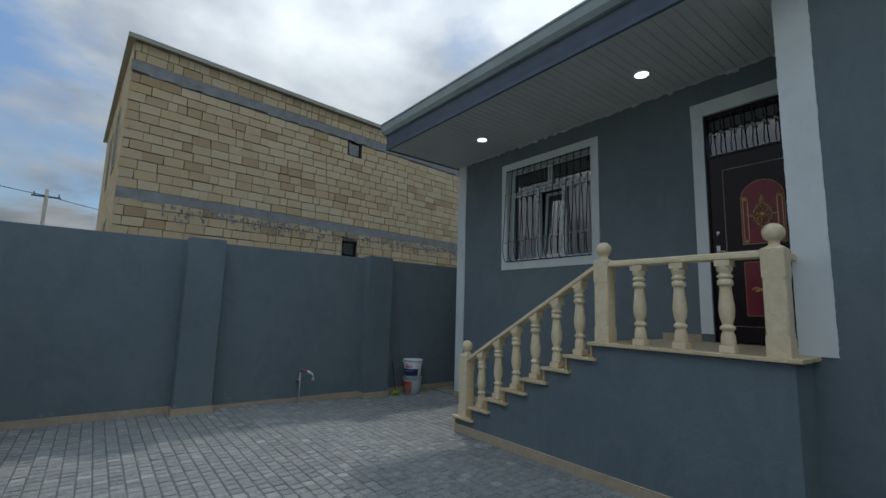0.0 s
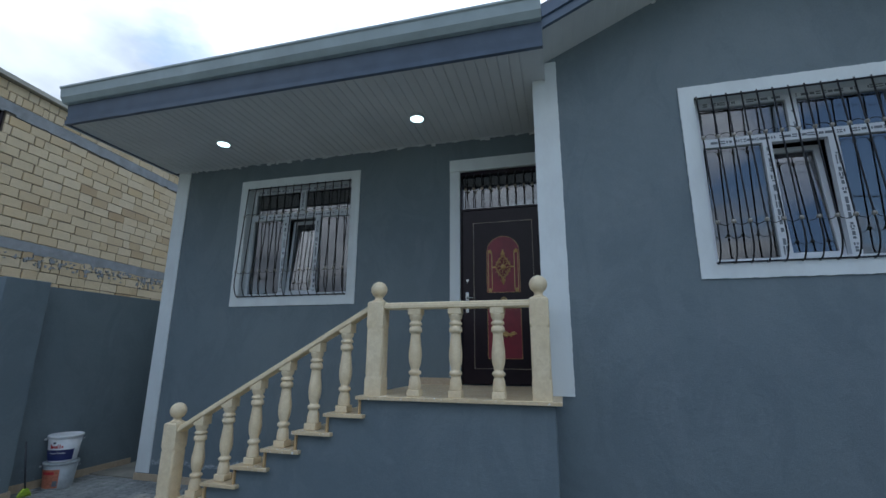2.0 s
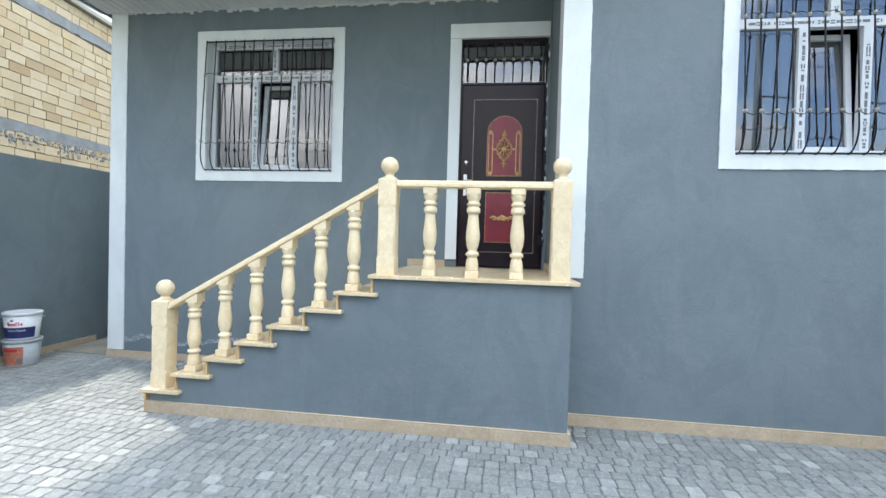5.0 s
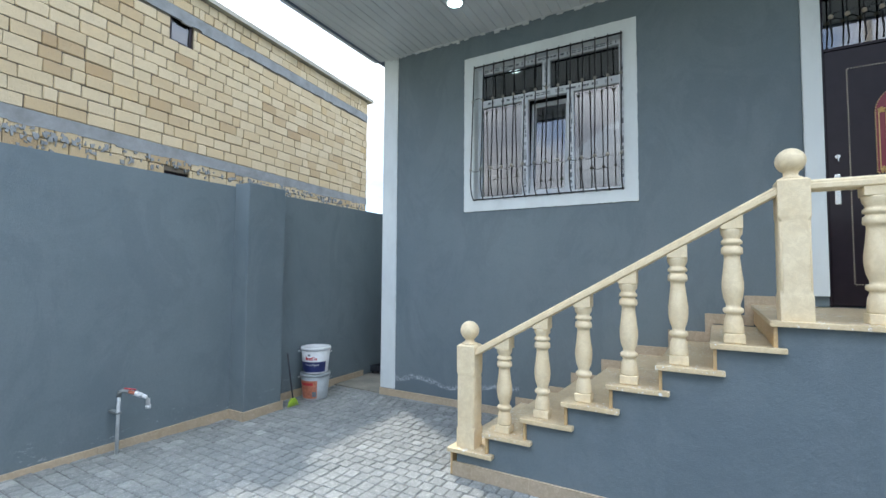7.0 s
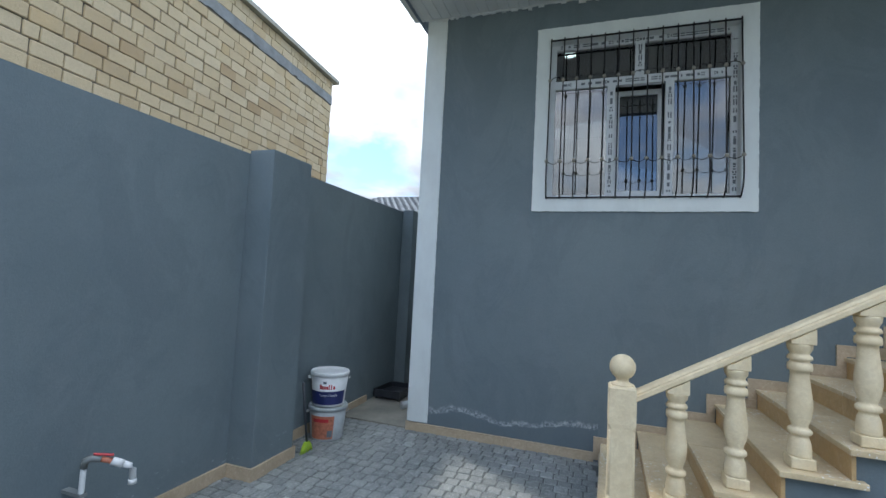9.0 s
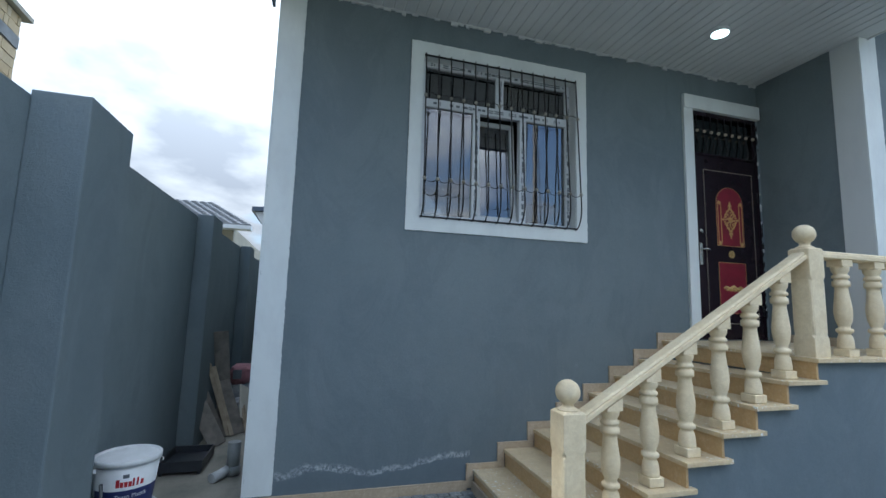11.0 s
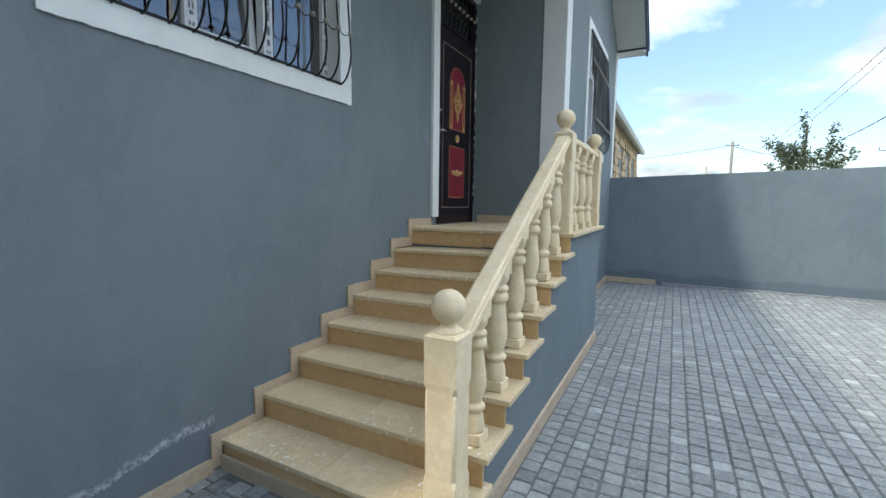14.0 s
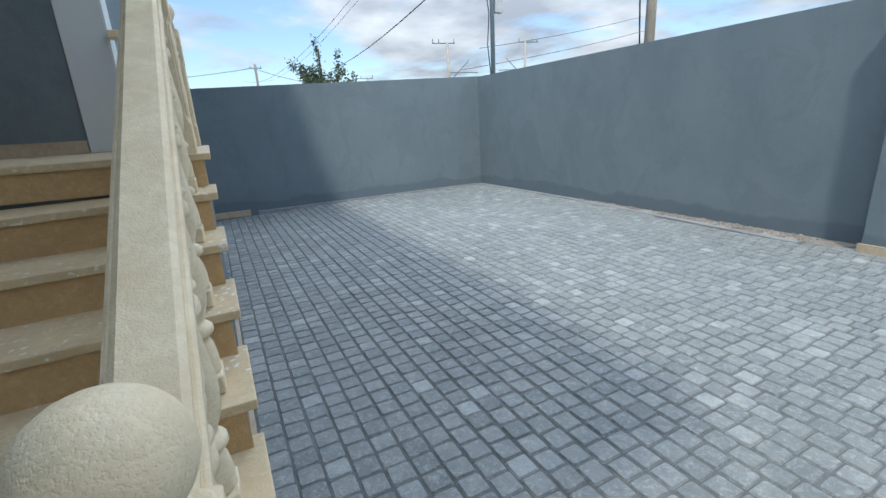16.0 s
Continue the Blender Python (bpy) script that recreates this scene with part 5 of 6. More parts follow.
sack((7.8, 6.29, 0.33), (0.20, 0.17, 0.15), M_PINK, "pink and black paper sack lying on other bags", "cement_sack")
sack((7.85, 6.27, -0.035), (0.26, 0.22, 0.23), M_SILVER, "crumpled pale plastic sack under a pink one", "plastic_sack")
sack((7.35, 6.20, 0.02), (0.17, 0.15, 0.11), M_SILVER, "crumpled pale plastic sack on the concrete", "plastic_sack")
patch = finish("sack_print", boxes((7.585, 7.592, 6.27, 6.38, 0.42, 0.54)), M_INK)
tagged(patch, "dark printed patch on the pink sack", "print")


def pipe_elbow():
    b = base("drain_pipe", (5.28, 5.98, -0.035), "grey plastic drain pipe piece standing on the concrete", "pipe")
    bm = bmesh.new()
    tube(bm, [(5.28, 5.98, -0.03), (5.28, 5.98, 0.25)], 0.055, 16)
    part("pipe", bm, M_GPIPE, b)
    bm = bmesh.new()
    tube(bm, [(5.28, 5.98, -0.03), (5.28, 5.98, 0.05)], 0.064, 16)
    part("socket", bm, M_GPIPE, b)
    bm = bmesh.new()
    tube(bm, [(5.25, 6.02, 0.02), (5.19, 6.07, 0.006), (5.13, 6.12, 0.000)], 0.042, 14)
    part("branch", bm, M_PIPE, b, "pale plastic branch")


pipe_elbow()
bm = boxes((-0.30, 0.30, -0.20, 0.20, 0.0, 0.025), )
slab = finish("tile_slab", bevel(bm, 0.003), M_CREAM)
slab.matrix_world = pose(7.05, 6.05, 0.15, 38, -30, 10)
tagged(slab, "pale leftover slab leaning in the side passage", "slab")


# ---- neighbours ----
def brick_building():
    """Unplastered two-storey building of sawn shell limestone."""
    A, B = Vector((-0.62, 10.6)), Vector((10.60, 11.05))
    L = (B - A).length
    ang = math.atan2(B.y - A.y, B.x - A.x)
    b = base("brick_building", (A.x, A.y, -0.03), "unplastered two-storey building of yellow shell limestone blocks", "building")
    b.rotation_euler = (0, 0, ang)
    b.matrix_world = pose(A.x, A.y, -0.03, 0, 0, math.degrees(ang))
    top = 7.1
    cells = boxes((0, 5.18, 0.02, 0.32, 0, top), (5.64, L, 0.02, 0.32, 0, top), (5.18, 5.64, 0.02, 0.32, 0, 2.95), (5.18, 5.64, 0.02, 0.32, 3.40, 5.95), (5.18, 5.64, 0.02, 0.32, 6.50, top),
                  (0, 0.3, 0.32, 8, 0, top), (L - 0.3, L, 0.32, 8, 0, top), (0, L, 8, 8.3, 0, top))
    wall = local(b, finish("wall", cells, M_MORTAR))
    local(b, tagged(finish("roof", boxes((-0.12, L + 0.18, -0.10, 8.4, top + 0.002, top + 0.10)), M_CREAM)))
    bm = bmesh.new()
    rnd = random.Random(21)
    # concrete bands with ragged lower edges
    for z0, z1 in ((3.66, 3.86), (6.44, 6.66)):
        x = 0.0
        while x < L:
            w = min(rnd.uniform(0.12, 0.3), L - x)
            bx(bm, x, x + w, -0.012, 0.03, z0 - rnd.uniform(0.0, 0.05), z1)
            x += w
    local(b, tagged(finish("concrete_band", bm, M_CEMENT), "grey cast concrete band", "", "", "stuff"))
    bm = bmesh.new()
    for k in range(330):
        x = rnd.uniform(0.8, L - 0.1)
        z = 3.62 - abs(rnd.gauss(0, 0.13))
        w, h = rnd.uniform(0.015, 0.06), rnd.uniform(0.02, 0.09)
        for v in bx(bm, x, x + w, -0.022, 0.03, z - h, z):
            v.co += Vector((rnd.uniform(-0.015, 0.015), rnd.uniform(-0.004, 0.004), rnd.uniform(-0.02, 0.02)))
    local(b, tagged(finish("mortar_spill", bm, M_CEMENT), "grey concrete drips", "", "", "stuff"))
    for x, z, w, h in ((5.19, 5.96, 0.44, 0.53), (5.19, 2.96, 0.44, 0.43)):
        win = base("window", (0, 0, 0), "small dark window", "")
        win.parent = b
        t = 0.05
        local(win, finish("frame", boxes((x, x + t, 0.06, 0.12, z, z + h), (x + w - t, x + w, 0.06, 0.12, z, z + h), (x + t, x + w - t, 0.06, 0.12, z, z + t), (x + t, x + w - t, 0.06, 0.12, z + h - t, z + h)), M_DOOR))
        local(win, finish("pane", boxes((x + t, x + w - t, 0.085, 0.09, z + t, z + h - t)), M_GLASS))
        local(win, finish("backing", boxes((x, x + w, 0.25, 0.30, z, z + h)), M_DOOR))
    # blocks
    def drop(x, z):
        return 0.033 * x * max(0.0, z - 2.0) / 5.1
    near, far = [], []
    z = 2.02
    row = 0
    H = 0.19
    while z < top - 0.05:
        zz1 = min(z + H, top)
        if not (3.60 < z + 0.1 < 3.86 or 6.40 < z + 0.1 < 6.68):
            x = -0.0 - rnd.uniform(0, 0.2)
            while x < L:
                w = rnd.choice((0.39, 0.39, 0.39, 0.39, 0.36, 0.30, 0.19, 0.42))
                if z > 6.62:
                    w = rnd.choice((0.20, 0.12, 0.20, 0.39))
                x0, x1 = max(x, 0.0), min(x + w, L)
                hit = any(x1 > wx - 0.0 and x0 < wx + ww and zz1 > wz and z < wz + wh for wx, wz, ww, wh in ((5.18, 5.95, 0.46, 0.55), (5.18, 2.95, 0.46, 0.45)))
                if hit:
                    if x0 < 5.18 - 0.06:
                        x1 = 5.18
                    elif x1 > 5.70:
                        x0 = 5.64
                    else:
                        x1 = x0
                if x1 - x0 > 0.06:
                    (near if 3.0 < x < 7.2 and len(near) < 300 and z > 2.2 else far).append((x0, x1, z, zz1))
                x += w
        z += H + 0.02
        if 3.55 < z < 3.87:
            z = 3.87
        if 6.42 < z < 6.67:
            z = 6.67
    cache = {}
    def block_bm(w, h):
        bm = boxes((0, w - 0.013, 0, 0.05, 0, h))
        for v in bm.verts:
            v.co += Vector((rnd.uniform(-1, 1), 0, rnd.uniform(-1, 1))) * 0.007
        return bevel(bm, 0.012)
    for x0, x1, z0, z1 in near:
        key = (round(x1 - x0, 2), round(z1 - z0, 2), rnd.randrange(4))
        if key not in cache:
            ob = finish("block", block_bm(*key[:2]), M_BLOCK)
            cache[key] = ob.data
        else:
            ob = new("block", cache[key])
        ob.parent = wall
        ob.location = (x0, rnd.uniform(-0.010, 0.006), z0 - drop(x0, z0))
    bm = bmesh.new()
    for x0, x1, z0, z1 in far:
        o = rnd.uniform(-0.012, 0.006)
        for v in bx(bm, x0, x1 - 0.013, o, o + 0.05, z0, z1):
            v.co += Vector((rnd.uniform(-1, 1) * 0.008, 0, rnd.uniform(-1, 1) * 0.008))
    joined = finish("blockwork", bm, M_BLOCKS)
    local(wall, tagged(joined, "sawn shell limestone blocks", "", "", "stuff"))
    # blocks of the west end
    bm = bmesh.new()
    z = 2.02
    while z < top:
        y = 0.0
        while y < 8:
            bx(bm, -0.01, 0.02, y, min(y + 0.376, 8), z, min(z + H, top))
            y += 0.39
        z += H + 0.012
    local(wall, tagged(finish("blockwork", bm, M_BLOCKS), "sawn shell limestone blocks", "", "", "stuff"))
    for yy, zz, hh in ((1.5, 4.6, 1.5), (3.9, 4.6, 1.5), (1.6, 2.9, 0.5)):
        win = base("window", (0, 0, 0), "dark window in a pale frame", "")
        win.parent = b
        local(win, finish("frame", boxes((-0.035, -0.011, yy, yy + 0.09, zz, zz + hh), (-0.035, -0.011, yy + 0.81, yy + 0.90, zz, zz + hh), (-0.035, -0.011, yy + 0.09, yy + 0.81, zz, zz + 0.07), (-0.035, -0.011, yy + 0.09, yy + 0.81, zz + hh - 0.07, zz + hh)), M_CREAM))
        local(win, finish("backing", boxes((-0.018, -0.0105, yy + 0.09, yy + 0.81, zz + 0.07, zz + hh - 0.07)), M_DOOR))
    placed = {o.data for o in wall.children if o.name.startswith("block") and not o.name.startswith("blockwork")}
    for o in (*b.children_recursive,):
        if o.type == "MESH" and o.data not in placed:
            for v in o.data.vertices:
                v.co.z -= drop(min(max(v.co.x, 0.0), L), v.co.z)


brick_building()


def south_building():
    b = base("limestone_house", (3.9, -9.5, -0.03), "unplastered low house of rough limestone blocks with a flat roof", "building")
    x, y0, y1, top = 3.85, -14.2, -4.6, 3.5
    wins = ((-6.55, -6.1), (-8.6, -8.1), (-10.6, -10.1), (-12.6, -12.1))
    bm = boxes((x + 0.05, 9, y0, y1, 0, 2.2), (x + 0.05, 9, y0, y1, 3.1, top))
    ys = [y0] + [v for w in sorted(wins) for v in w] + [y1]
    for a, c in zip(ys[::2], ys[1::2]):
        bx(bm, x + 0.05, 9, a, c, 2.2, 3.1)
    wall = part("wall", bm, M_MORTAR, b)
    part("roof", boxes((x - 0.12, 9.2, y0 - 0.15, y1, top + 0.002, top + 0.12)), M_CEMENT, b)
    for a, c in wins:
        part("window", boxes((x + 0.03, x + 0.045, a, c, 2.2, 3.1)), M_STEEL, b, "dark window")
    bm = bmesh.new()
    prism(bm, [(x - 0.13, top - 0.02), (x - 0.22, top - 0.02), (x - 0.25, top + 0.05), (x - 0.25, top + 0.11), (x - 0.13, top + 0.11)], "y", y0 - 0.15, y1 + 0.05)
    part("gutter", bm, M_GUTTER, b, "pale metal gutter")
    rest = bmesh.new()
    rnd = random.Random(31)
    z = 1.9
    count = 0
    while z < top - 0.03:
        y = y1
        while y > y0:
            w = rnd.choice((0.39, 0.36, 0.30, 0.42, 0.25))
            a, c = max(y - w + 0.018, y0), y
            h = min(0.185, top - z)
            if not any(c > p and a < q and z + 0.2 > 2.2 and z < 3.1 for p, q in wins):
                near = y > -9.0 and count < 190
                bm = bmesh.new() if near else rest
                o = rnd.uniform(-0.02, 0.022)
                for v in bx(bm, x + o, x + 0.06, a, c, z, z + h):
                    v.co += Vector((rnd.uniform(-1, 1) * 0.008, rnd.uniform(-1, 1) * 0.012, rnd.uniform(-1, 1) * 0.010))
                if near:
                    part("block", bevel(bm, 0.012), M_BLOCK3, wall)
                    count += 1
            y -= w
        z += 0.205
    # stepped corner of the north end, with mortar left rough
    z = 1.9
    k = 0
    while z < top - 0.03:
        part("block", bevel(boxes((x + 0.03, x + (0.40 if k % 2 else 0.22), y1 - 0.02, y1 + 0.02, z, min(z + 0.185, top))), 0.010), M_CEMENT, wall, "mortar-smeared end block")
        z += 0.205
        k += 1
    part("blockwork", rest, M_BLOCK2, wall)["kind"] = "stuff"


south_building()


def east_house():
    b = base("tiled_house", (20, 11, -0.03), "cream plastered house with a grey tiled roof", "building")
    part("wall", boxes((17.5, 26, 8.2, 16, -0.03, 3.95)), M_CREAM, b)
    n = 14
    for k in range(n):
        f0, f1 = k / n, (k + 1) / n
        x0, x1 = 17.0 + 3.4 * f0, 17.0 + 3.4 * f1
        z0, z1 = 4.0 + 1.35 * f0, 4.0 + 1.35 * f1
        bm = bmesh.new()
        y, end = 7.6 + 2.0 * f0, 16.4 - 2.0 * f0
        while y < end:
            w = min(0.30, end - y)
            top = [(y, 0.0), (y + w * 0.25, 0.028), (y + w * 0.6, 0.03), (y + w * 0.8, 0.01), (y + w, 0.0)]
            for (ya, ha), (yb, hb) in zip(top, top[1:]):
                bm.faces.new([bm.verts.new(p) for p in ((x0, ya, z0 + 0.03 + ha), (x0, yb, z0 + 0.03 + hb), (x1, yb, z1 - 0.01 + hb), (x1, ya, z1 - 0.01 + ha))])
                bm.faces.new([bm.verts.new(p) for p in ((x0, ya, z0 - 0.04), (x0, yb, z0 - 0.04), (x0, yb, z0 + 0.03 + hb), (x0, ya, z0 + 0.03 + ha))])
            y += w
        part("tile_course", bm, M_TILE, b, "grey profiled roof tiles")
    part("eave", boxes((16.98, 17.5, 7.6, 16.4, 3.86, 3.99)), M_PVC, b, "white eave board")
    c = base("gable_house", (14.8, 7.2, -0.03), "pale house with a white eave and slate fascia", "building")
    part("wall", boxes((15.2, 17, 5.9, 7.0, -0.03, 3.55)), M_CREAM, c)
    bm = bmesh.new()
    prism(bm, [(5.4, 4.22), (7.28, 4.08), (7.28, 4.20), (5.4, 4.34)], "x", 14.6, 17)
    part("roof", bm, M_FASCIA, c, "slate-blue roof edge")
    bm = bmesh.new()
    prism(bm, [(5.6, 3.30), (6.7, 3.30), (7.2, 4.05), (7.2, 4.07), (5.6, 4.19)], "x", 14.7, 17)
    part("gable", bm, M_PVC, c, "white gable soffit")


east_house()


# ---- poles, cables, tree ----
def pole(at, height, r0, r1, mat, label, name="utility_pole", arm=True, lean=0.0):
    b = base(name, (at[0], at[1], -0.03), label, "pole", "poles beyond the yard wall")
    bm = bmesh.new()
    lathe(bm, [(r0, 0), (r0 * 0.5 + r1 * 0.5, height / 2), (r1, height)], 12)
    local(b, finish("shaft", bm, mat))
    if arm:
        bm = boxes((-0.5, 0.5, -0.04, 0.04, height - 0.35, height - 0.28))
        for s in (-0.42, 0, 0.42):
            tube(bm, [(s, 0, height - 0.28), (s, 0, height - 0.14)], 0.025)
        local(b, finish("crossarm", bm, M_STEEL))
    return b


p1 = pole((-2.85, -4.55), 7.5, 0.050, 0.045, M_STEEL, "thin grey-blue steel pole with a meter box behind the yard wall", arm=False)
bm = boxes((-0.235, -0.055, -0.06, 0.06, 3.52, 3.80))
bevel(bm, 0.01)
local(p1, tagged(finish("meter_box", bm, M_PIPE), "pale grey meter box"))
bm = bmesh.new()
tube(bm, [(0.06, -0.03, 4.6), (0.10, -0.06, 3.9), (0.06, -0.03, 3.5), (0.10, -0.05, 2.9), (0.055, 0, 2.2)], 0.012)
local(p1, finish("cable_loop", bm, M_CABLE))
p2 = pole((-3.55, -1.06), 8.5, 0.085, 0.065, M_POLE, "weathered concrete pole behind the yard wall", arm=False)
bm = bmesh.new()
tube(bm, [(0.09, -0.06, 6.5), (0.17, -0.10, 4.5), (0.19, -0.11, 3.6), (0.11, -0.08, 2.2)], 0.012)
local(p2, finish("cable_loop", bm, M_CABLE))
pole((-1.6, -39.5), 6.9, 0.13, 0.10, M_WOOD, "weathered wooden pole far off", arm=True)
pole((0.1, -41.0), 5.0, 0.10, 0.08, M_POLE, "pale concrete pole far off", arm=False)


def rail_mast(at, height, turn):
    b = base("catenary_mast", (at[0], at[1], -0.03), "pale concrete railway mast with a slanted bracket", "mast", "railway masts in the distance")
    b.matrix_world = pose(at[0], at[1], -0.03, 0, 0, turn)
    bm = bmesh.new()
    lathe(bm, [(0.20, 0), (0.15, height)], 10)
    local(b, finish("shaft", bm, M_POLE))
    for word, p, q, r in (("brace", (0.0, 0, height - 4.3), (2.6, 0, height - 1.9), 0.05), ("bracket", (0.0, 0, height - 3.2), (3.6, 0, height - 3.3), 0.05),
                          ("crossarm", (-1.8, 0, height - 0.1), (0.9, 0, height - 0.1), 0.06)):
        local(b, finish(word, tube(bmesh.new(), [p, q], r), M_STEEL))
    for s in (-1.7, -1.0, 0.8):
        local(b, finish("insulator", tube(bmesh.new(), [(s, 0, height - 0.04), (s, 0, height + 0.35)], 0.05), M_STEEL))


rail_mast((-22.95, -44.0), 9.9, 170)
rail_mast((-33.9, -44.0), 10.3, -10)
rail_mast((-20.5, -66.0), 8.4, 170)


def cable(name, a, b, sag, r, label):
    bm = bmesh.new()
    A, B = Vector(a), Vector(b)
    tube(bm, [A.lerp(B, f) - Vector((0, 0, sag * 4 * f * (1 - f))) for f in [k / 16 for k in range(17)]], r, 5)
    tagged(finish(name, bm, M_CABLE), label, "cable", "overhead cables")


cable("overhead_cable", (-2.85, -4.55, 4.9), (-5.4, -28.7, 5.2), 0.35, 0.018, "black cable from the steel pole to a far wooden pole")
cable("overhead_cable", (-1.6, -39.5, 6.6), (25, -46, 6.8), 1.0, 0.02, "thin black cable between far poles")
cable("overhead_cable", (-1.6, -39.5, 6.5), (-9.5, -43.0, 5.6), 0.4, 0.02, "thin black cable between far poles")
cable("overhead_cable", (-3.55, -1.06, 8.2), (-2.2, -60, 7.5), 2.2, 0.010, "thin black cable high over the road")
cable("overhead_cable", (-3.5, -1.06, 7.9), (-3.4, -60, 7.5), 2.0, 0.008, "thin black cable high over the road")
for a, b in (((-27.28, -44.0, 9.33), (-62.0, -50.12, 15.64)), ((-28.52, -44.0, 6.18), (-62.0, -49.49, 11.12)), ((-24.4, -44.0, 6.91), (-62.0, -49.81, 13.45))):
    cable("overhead_cable", a, b, 0.3, 0.03, "railway wire between masts")
w1 = pole((-2.9, 25.5), 6.3, 0.10, 0.07, M_POLE, "weathered pole behind the yard wall", arm=True)
cable("overhead_cable", (-2.9, 25.5, 6.0), (-14, 16, 7.4), 0.5, 0.015, "black cable at the corner pole")
cable("overhead_cable", (-2.9, 25.5, 6.0), (8, 30, 6.4), 0.5, 0.015, "black cable at the corner pole")


def tree(at, height, spread, seed):
    b = base("poplar_tree", (at[0], at[1], -0.03), "young grey-green poplar with loose upright branches", "tree")
    rnd = random.Random(seed)
    bm = bmesh.new()
    tube(bm, [(0, 0, 0), (0.03, 0.02, height * 0.4), (0.0, 0.0, height * 0.95)], 0.05, 8)
    tips = []
    for k in range(34):
        z = height * rnd.uniform(0.22, 0.62)
        a = rnd.uniform(0, 2 * math.pi)
        L = spread * rnd.uniform(0.25, 0.75)
        end = (L * math.cos(a), L * math.sin(a), min(height * 0.93, z + rnd.uniform(0.8, 1.9) * (1.2 - 0.35 * L)))
        tube(bm, [(0, 0, z), (end[0] * 0.6, end[1] * 0.6, z + (end[2] - z) * 0.35), end], 0.015, 5)
        tips.append(((end[0] * 0.3, end[1] * 0.3, z + 0.2), end))
    local(b, finish("trunk", bm, M_BARK))
    bm = bmesh.new()
    for s, e in tips + [((0, 0, height * 0.6), (0.15, 0.1, height))] + [((-0.8, 0, height * 0.5), (-0.95, 0.1, height * 0.90))]:
        s, e = Vector(s), Vector(e)
        for k in range(150):
            f = rnd.uniform(0.25, 1.08)
            c = s.lerp(e, f) + Vector((rnd.gauss(0, 0.10), rnd.gauss(0, 0.10), rnd.gauss(0, 0.14)))
            u = Vector((rnd.gauss(0, 1), rnd.gauss(0, 1), rnd.gauss(0, 1))).normalized() * rnd.uniform(0.06, 0.10)
            v = u.orthogonal().normalized() * 0.05
            bm.faces.new([bm.verts.new(p) for p in (c - u, c + v, c + u, c - v)])
    local(b, tagged(finish("crown", bm, M_LEAF), "loose crown of small leaves"))


tree((-2.75, -20.5), 5.5, 2.3, 4)


# ---- gravel pieces ----
def gravel():
    rnd = random.Random(41)
    bm = bmesh.new()
    for k in range(420):
        y = -1.0 + 3.3 * rnd.random() ** 0.7
        f = (y + 1.2) / 3.5
        x = west_x(y) + rnd.uniform(0.01, 0.02 + 0.22 * f)
        r = rnd.uniform(0.006, 0.02)
        vs = bmesh.ops.create_icosphere(bm, subdivisions=1, radius=r, matrix=Matrix.Translation((x, y, 0.006)))["verts"]
        for v in vs:
            v.co += Vector((rnd.uniform(-1, 1), rnd.uniform(-1, 1), rnd.uniform(-1, 1))) * r * 0.25
    tagged(finish("gravel", bm, M_GRAVEL), "loose gravel and mortar crumbs", "gravel", "", "stuff")


gravel()


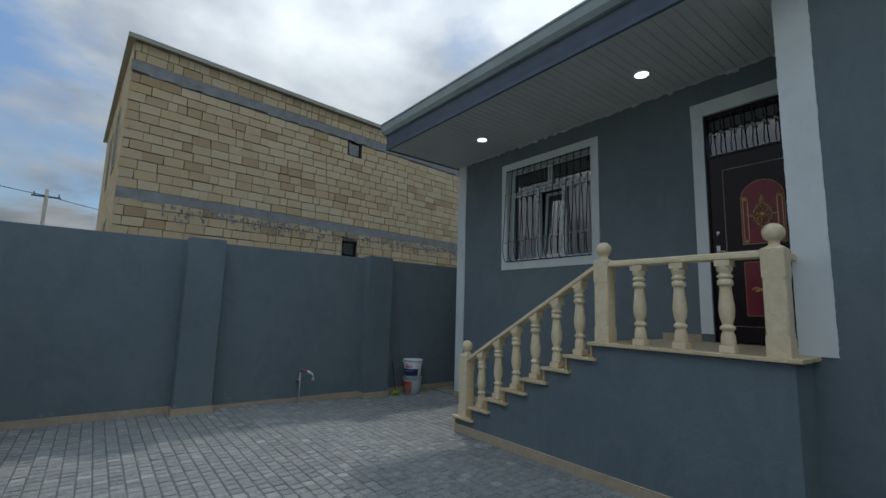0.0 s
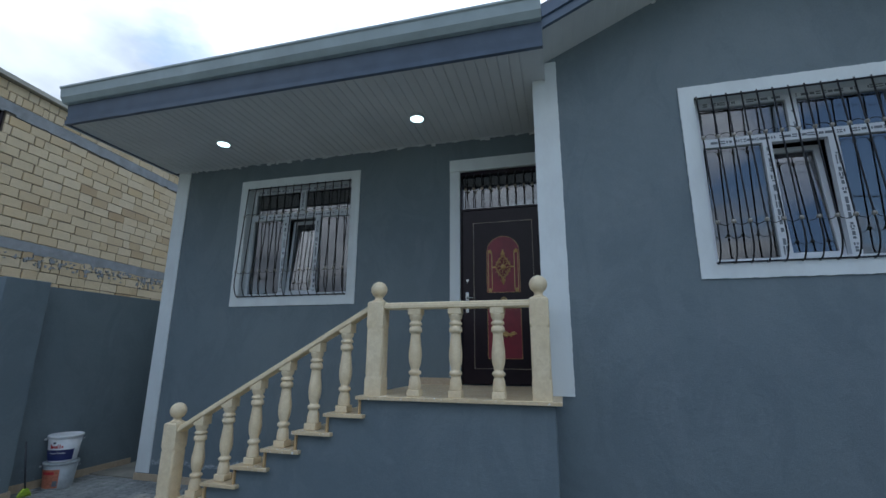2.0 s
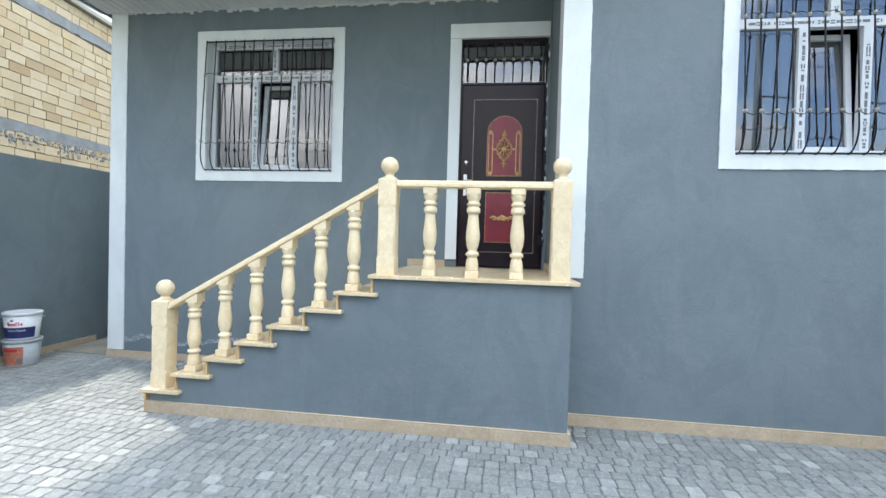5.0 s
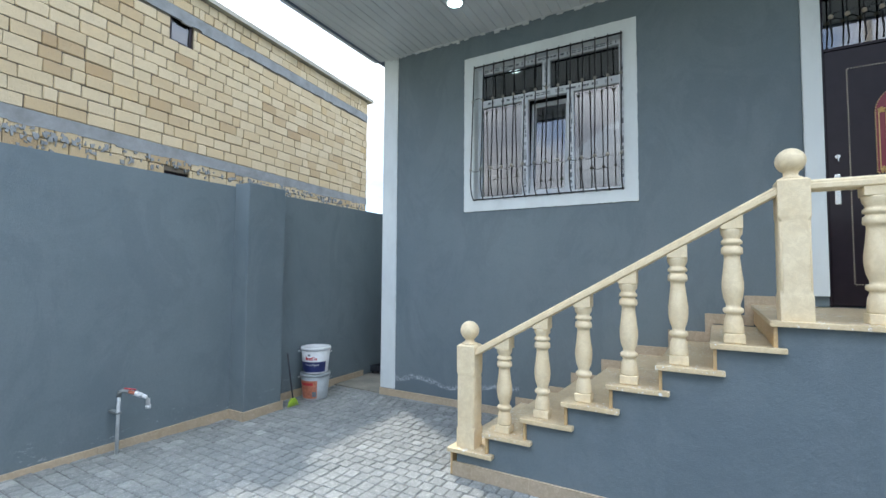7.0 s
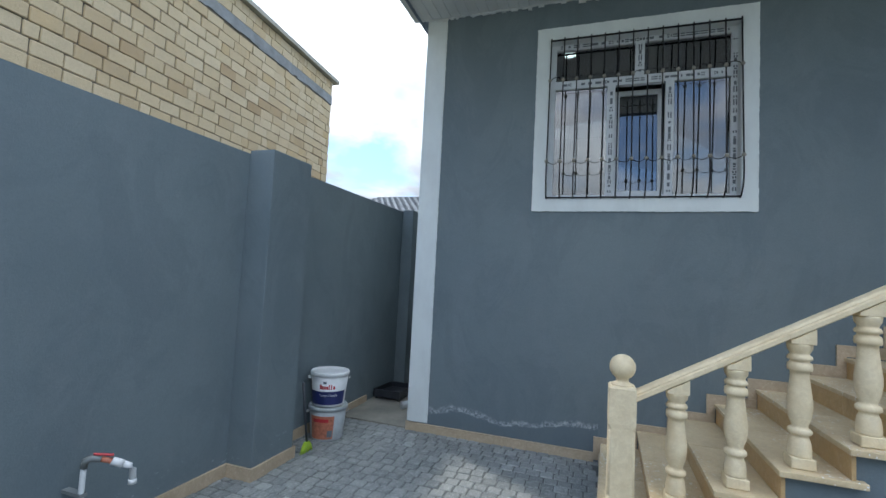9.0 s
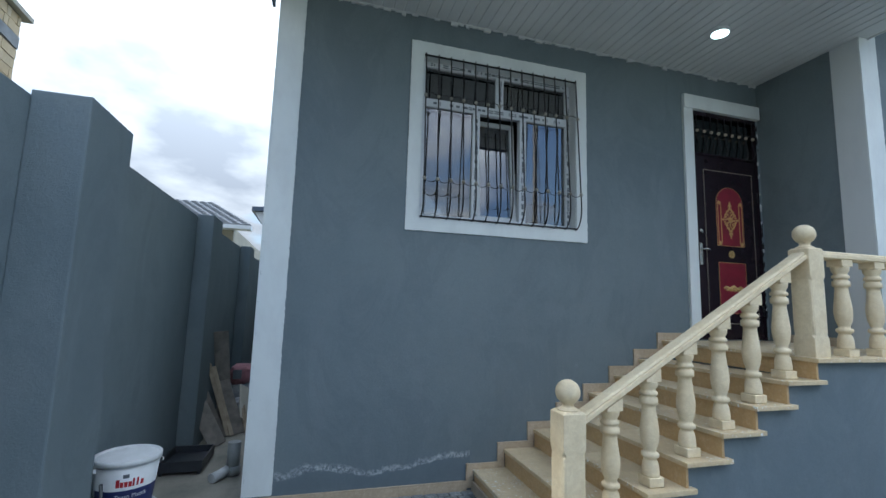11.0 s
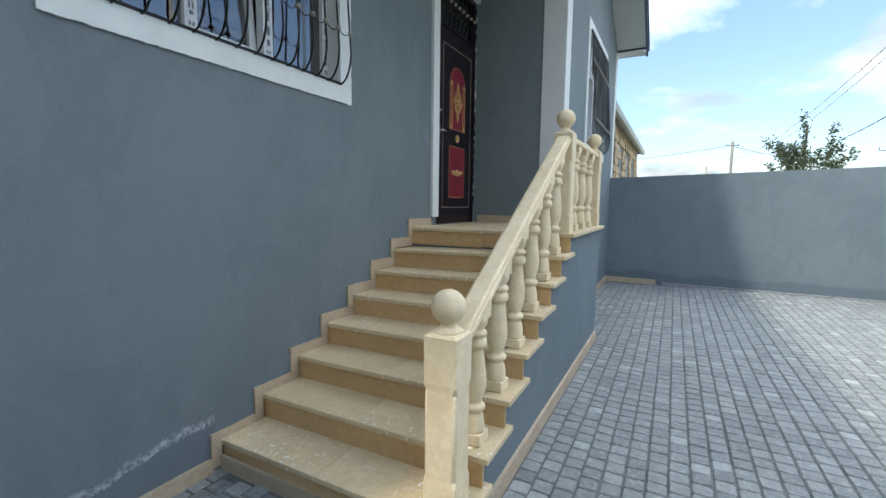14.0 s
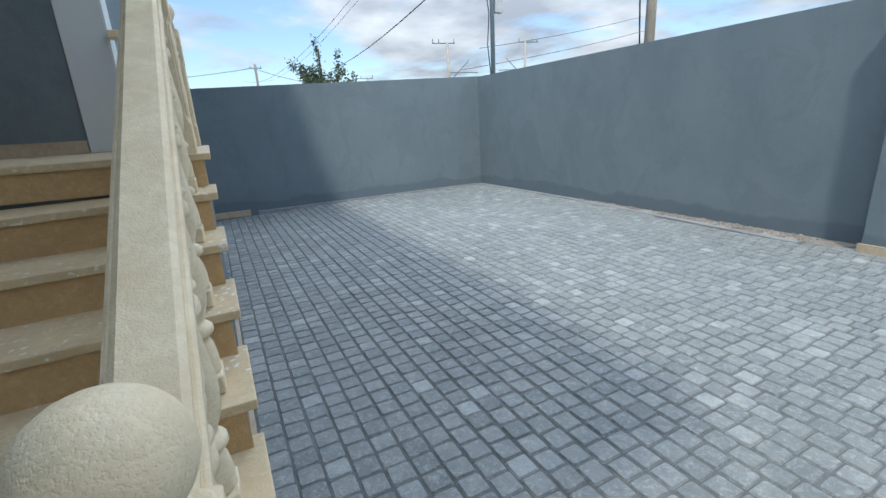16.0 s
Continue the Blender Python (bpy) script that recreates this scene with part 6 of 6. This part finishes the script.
# ---- paving ----
def paving():
    rnd = random.Random(2)
    P, Q = 0.108, 0.108
    pieces = []
    x = -1.98
    col = 0
    while x < 4.6:
        y = YS + 0.08 - rnd.uniform(0.0, 1.0) * Q
        shift = 0
        while y < YN:
            w = Q * rnd.choice((1.0, 1.0, 1.0, 1.0, 1.0, 0.98, 1.02))
            xc, yc = x + P / 2, y + w / 2
            lim = west_x(yc) + 0.11 + (0.24 * max(0, min(1, (yc + 1.2) / 3.5)) if yc < 2.3 else 0)
            inside = xc > lim and yc > YS + 0.11 and not (xc > SX + 0.03 and yc < STEP1 - 0.05 and yc > WY) and not (xc > WX - 0.05 and yc < WY)
            if inside:
                pieces.append((x, y, w))
            y += w
        x += P
        col += 1
    g = 0.0045
    def verts(x, y, w, rise, c=0.007):
        a, b, d, e = x + g / 2, x + P - g / 2, y + g / 2, y + w - g / 2
        z = gz(x) + rise
        k = 0.008
        ring = []
        for px, py, sx, sy in ((a, d, 1, 1), (b, d, -1, 1), (b, e, -1, -1), (a, e, 1, -1)):
            one, two = (px, py + k * sy), (px + k * sx, py)
            ring += [one, two] if sx * sy > 0 else [two, one]
        jx, jy = rnd.uniform(-1, 1) * 0.0014, rnd.uniform(-1, 1) * 0.0014
        ring = [(u + jx + rnd.uniform(-1, 1) * 0.0012, v + jy + rnd.uniform(-1, 1) * 0.0012) for u, v in ring]
        mx, my = (a + b) / 2, (d + e) / 2
        q = 1 - c / 0.052
        tilt = rnd.uniform(-0.035, 0.035), rnd.uniform(-0.035, 0.035)
        return [(u, v, z - 0.010) for u, v in ring] + [(mx + (u - mx) * q, my + (v - my) * q, z + (u - mx) * tilt[0] + (v - my) * tilt[1]) for u, v in ring]
    faces = [(8, 9, 10, 11, 12, 13, 14, 15)] + [(k, (k + 1) % 8, 8 + (k + 1) % 8, 8 + k) for k in range(8)]
    near = [p for p in pieces if 1.35 < p[0] < 3.0 and 2.0 < p[1] < 4.2][:300]
    nearset = set(near)
    V, F = [], []
    for p in pieces:
        if p in nearset:
            continue
        k = len(V)
        V += verts(p[0], p[1], p[2], rnd.uniform(-0.0015, 0.0025))
        F += [tuple(i + k for i in f) for f in faces]
    me = bpy.data.meshes.new("pavers")
    me.from_pydata(V, [], F)
    me.materials.append(M_PAVERS)
    yard = new("pavers", me)
    tagged(yard, "grey square concrete paving blocks with light wear", "paving", "", "stuff")
    floor = bpy.data.objects["floor"]
    shared = {}
    for x, y, w in near:
        key = (round(w, 4), rnd.randrange(6))
        if key not in shared:
            m = bpy.data.meshes.new("paver")
            vs = [(a, b, c) for a, b, c in verts(0, 0, w, 0.0)]
            m.from_pydata([(a, b, c - gz(0)) for a, b, c in vs], [], faces)
            m.materials.append(M_PAVER)
            shared[key] = m
        ob = new("paver", shared[key])
        ob.parent = floor
        ob.location = (x, y, gz(x) + rnd.uniform(-0.0015, 0.0025))


paving()
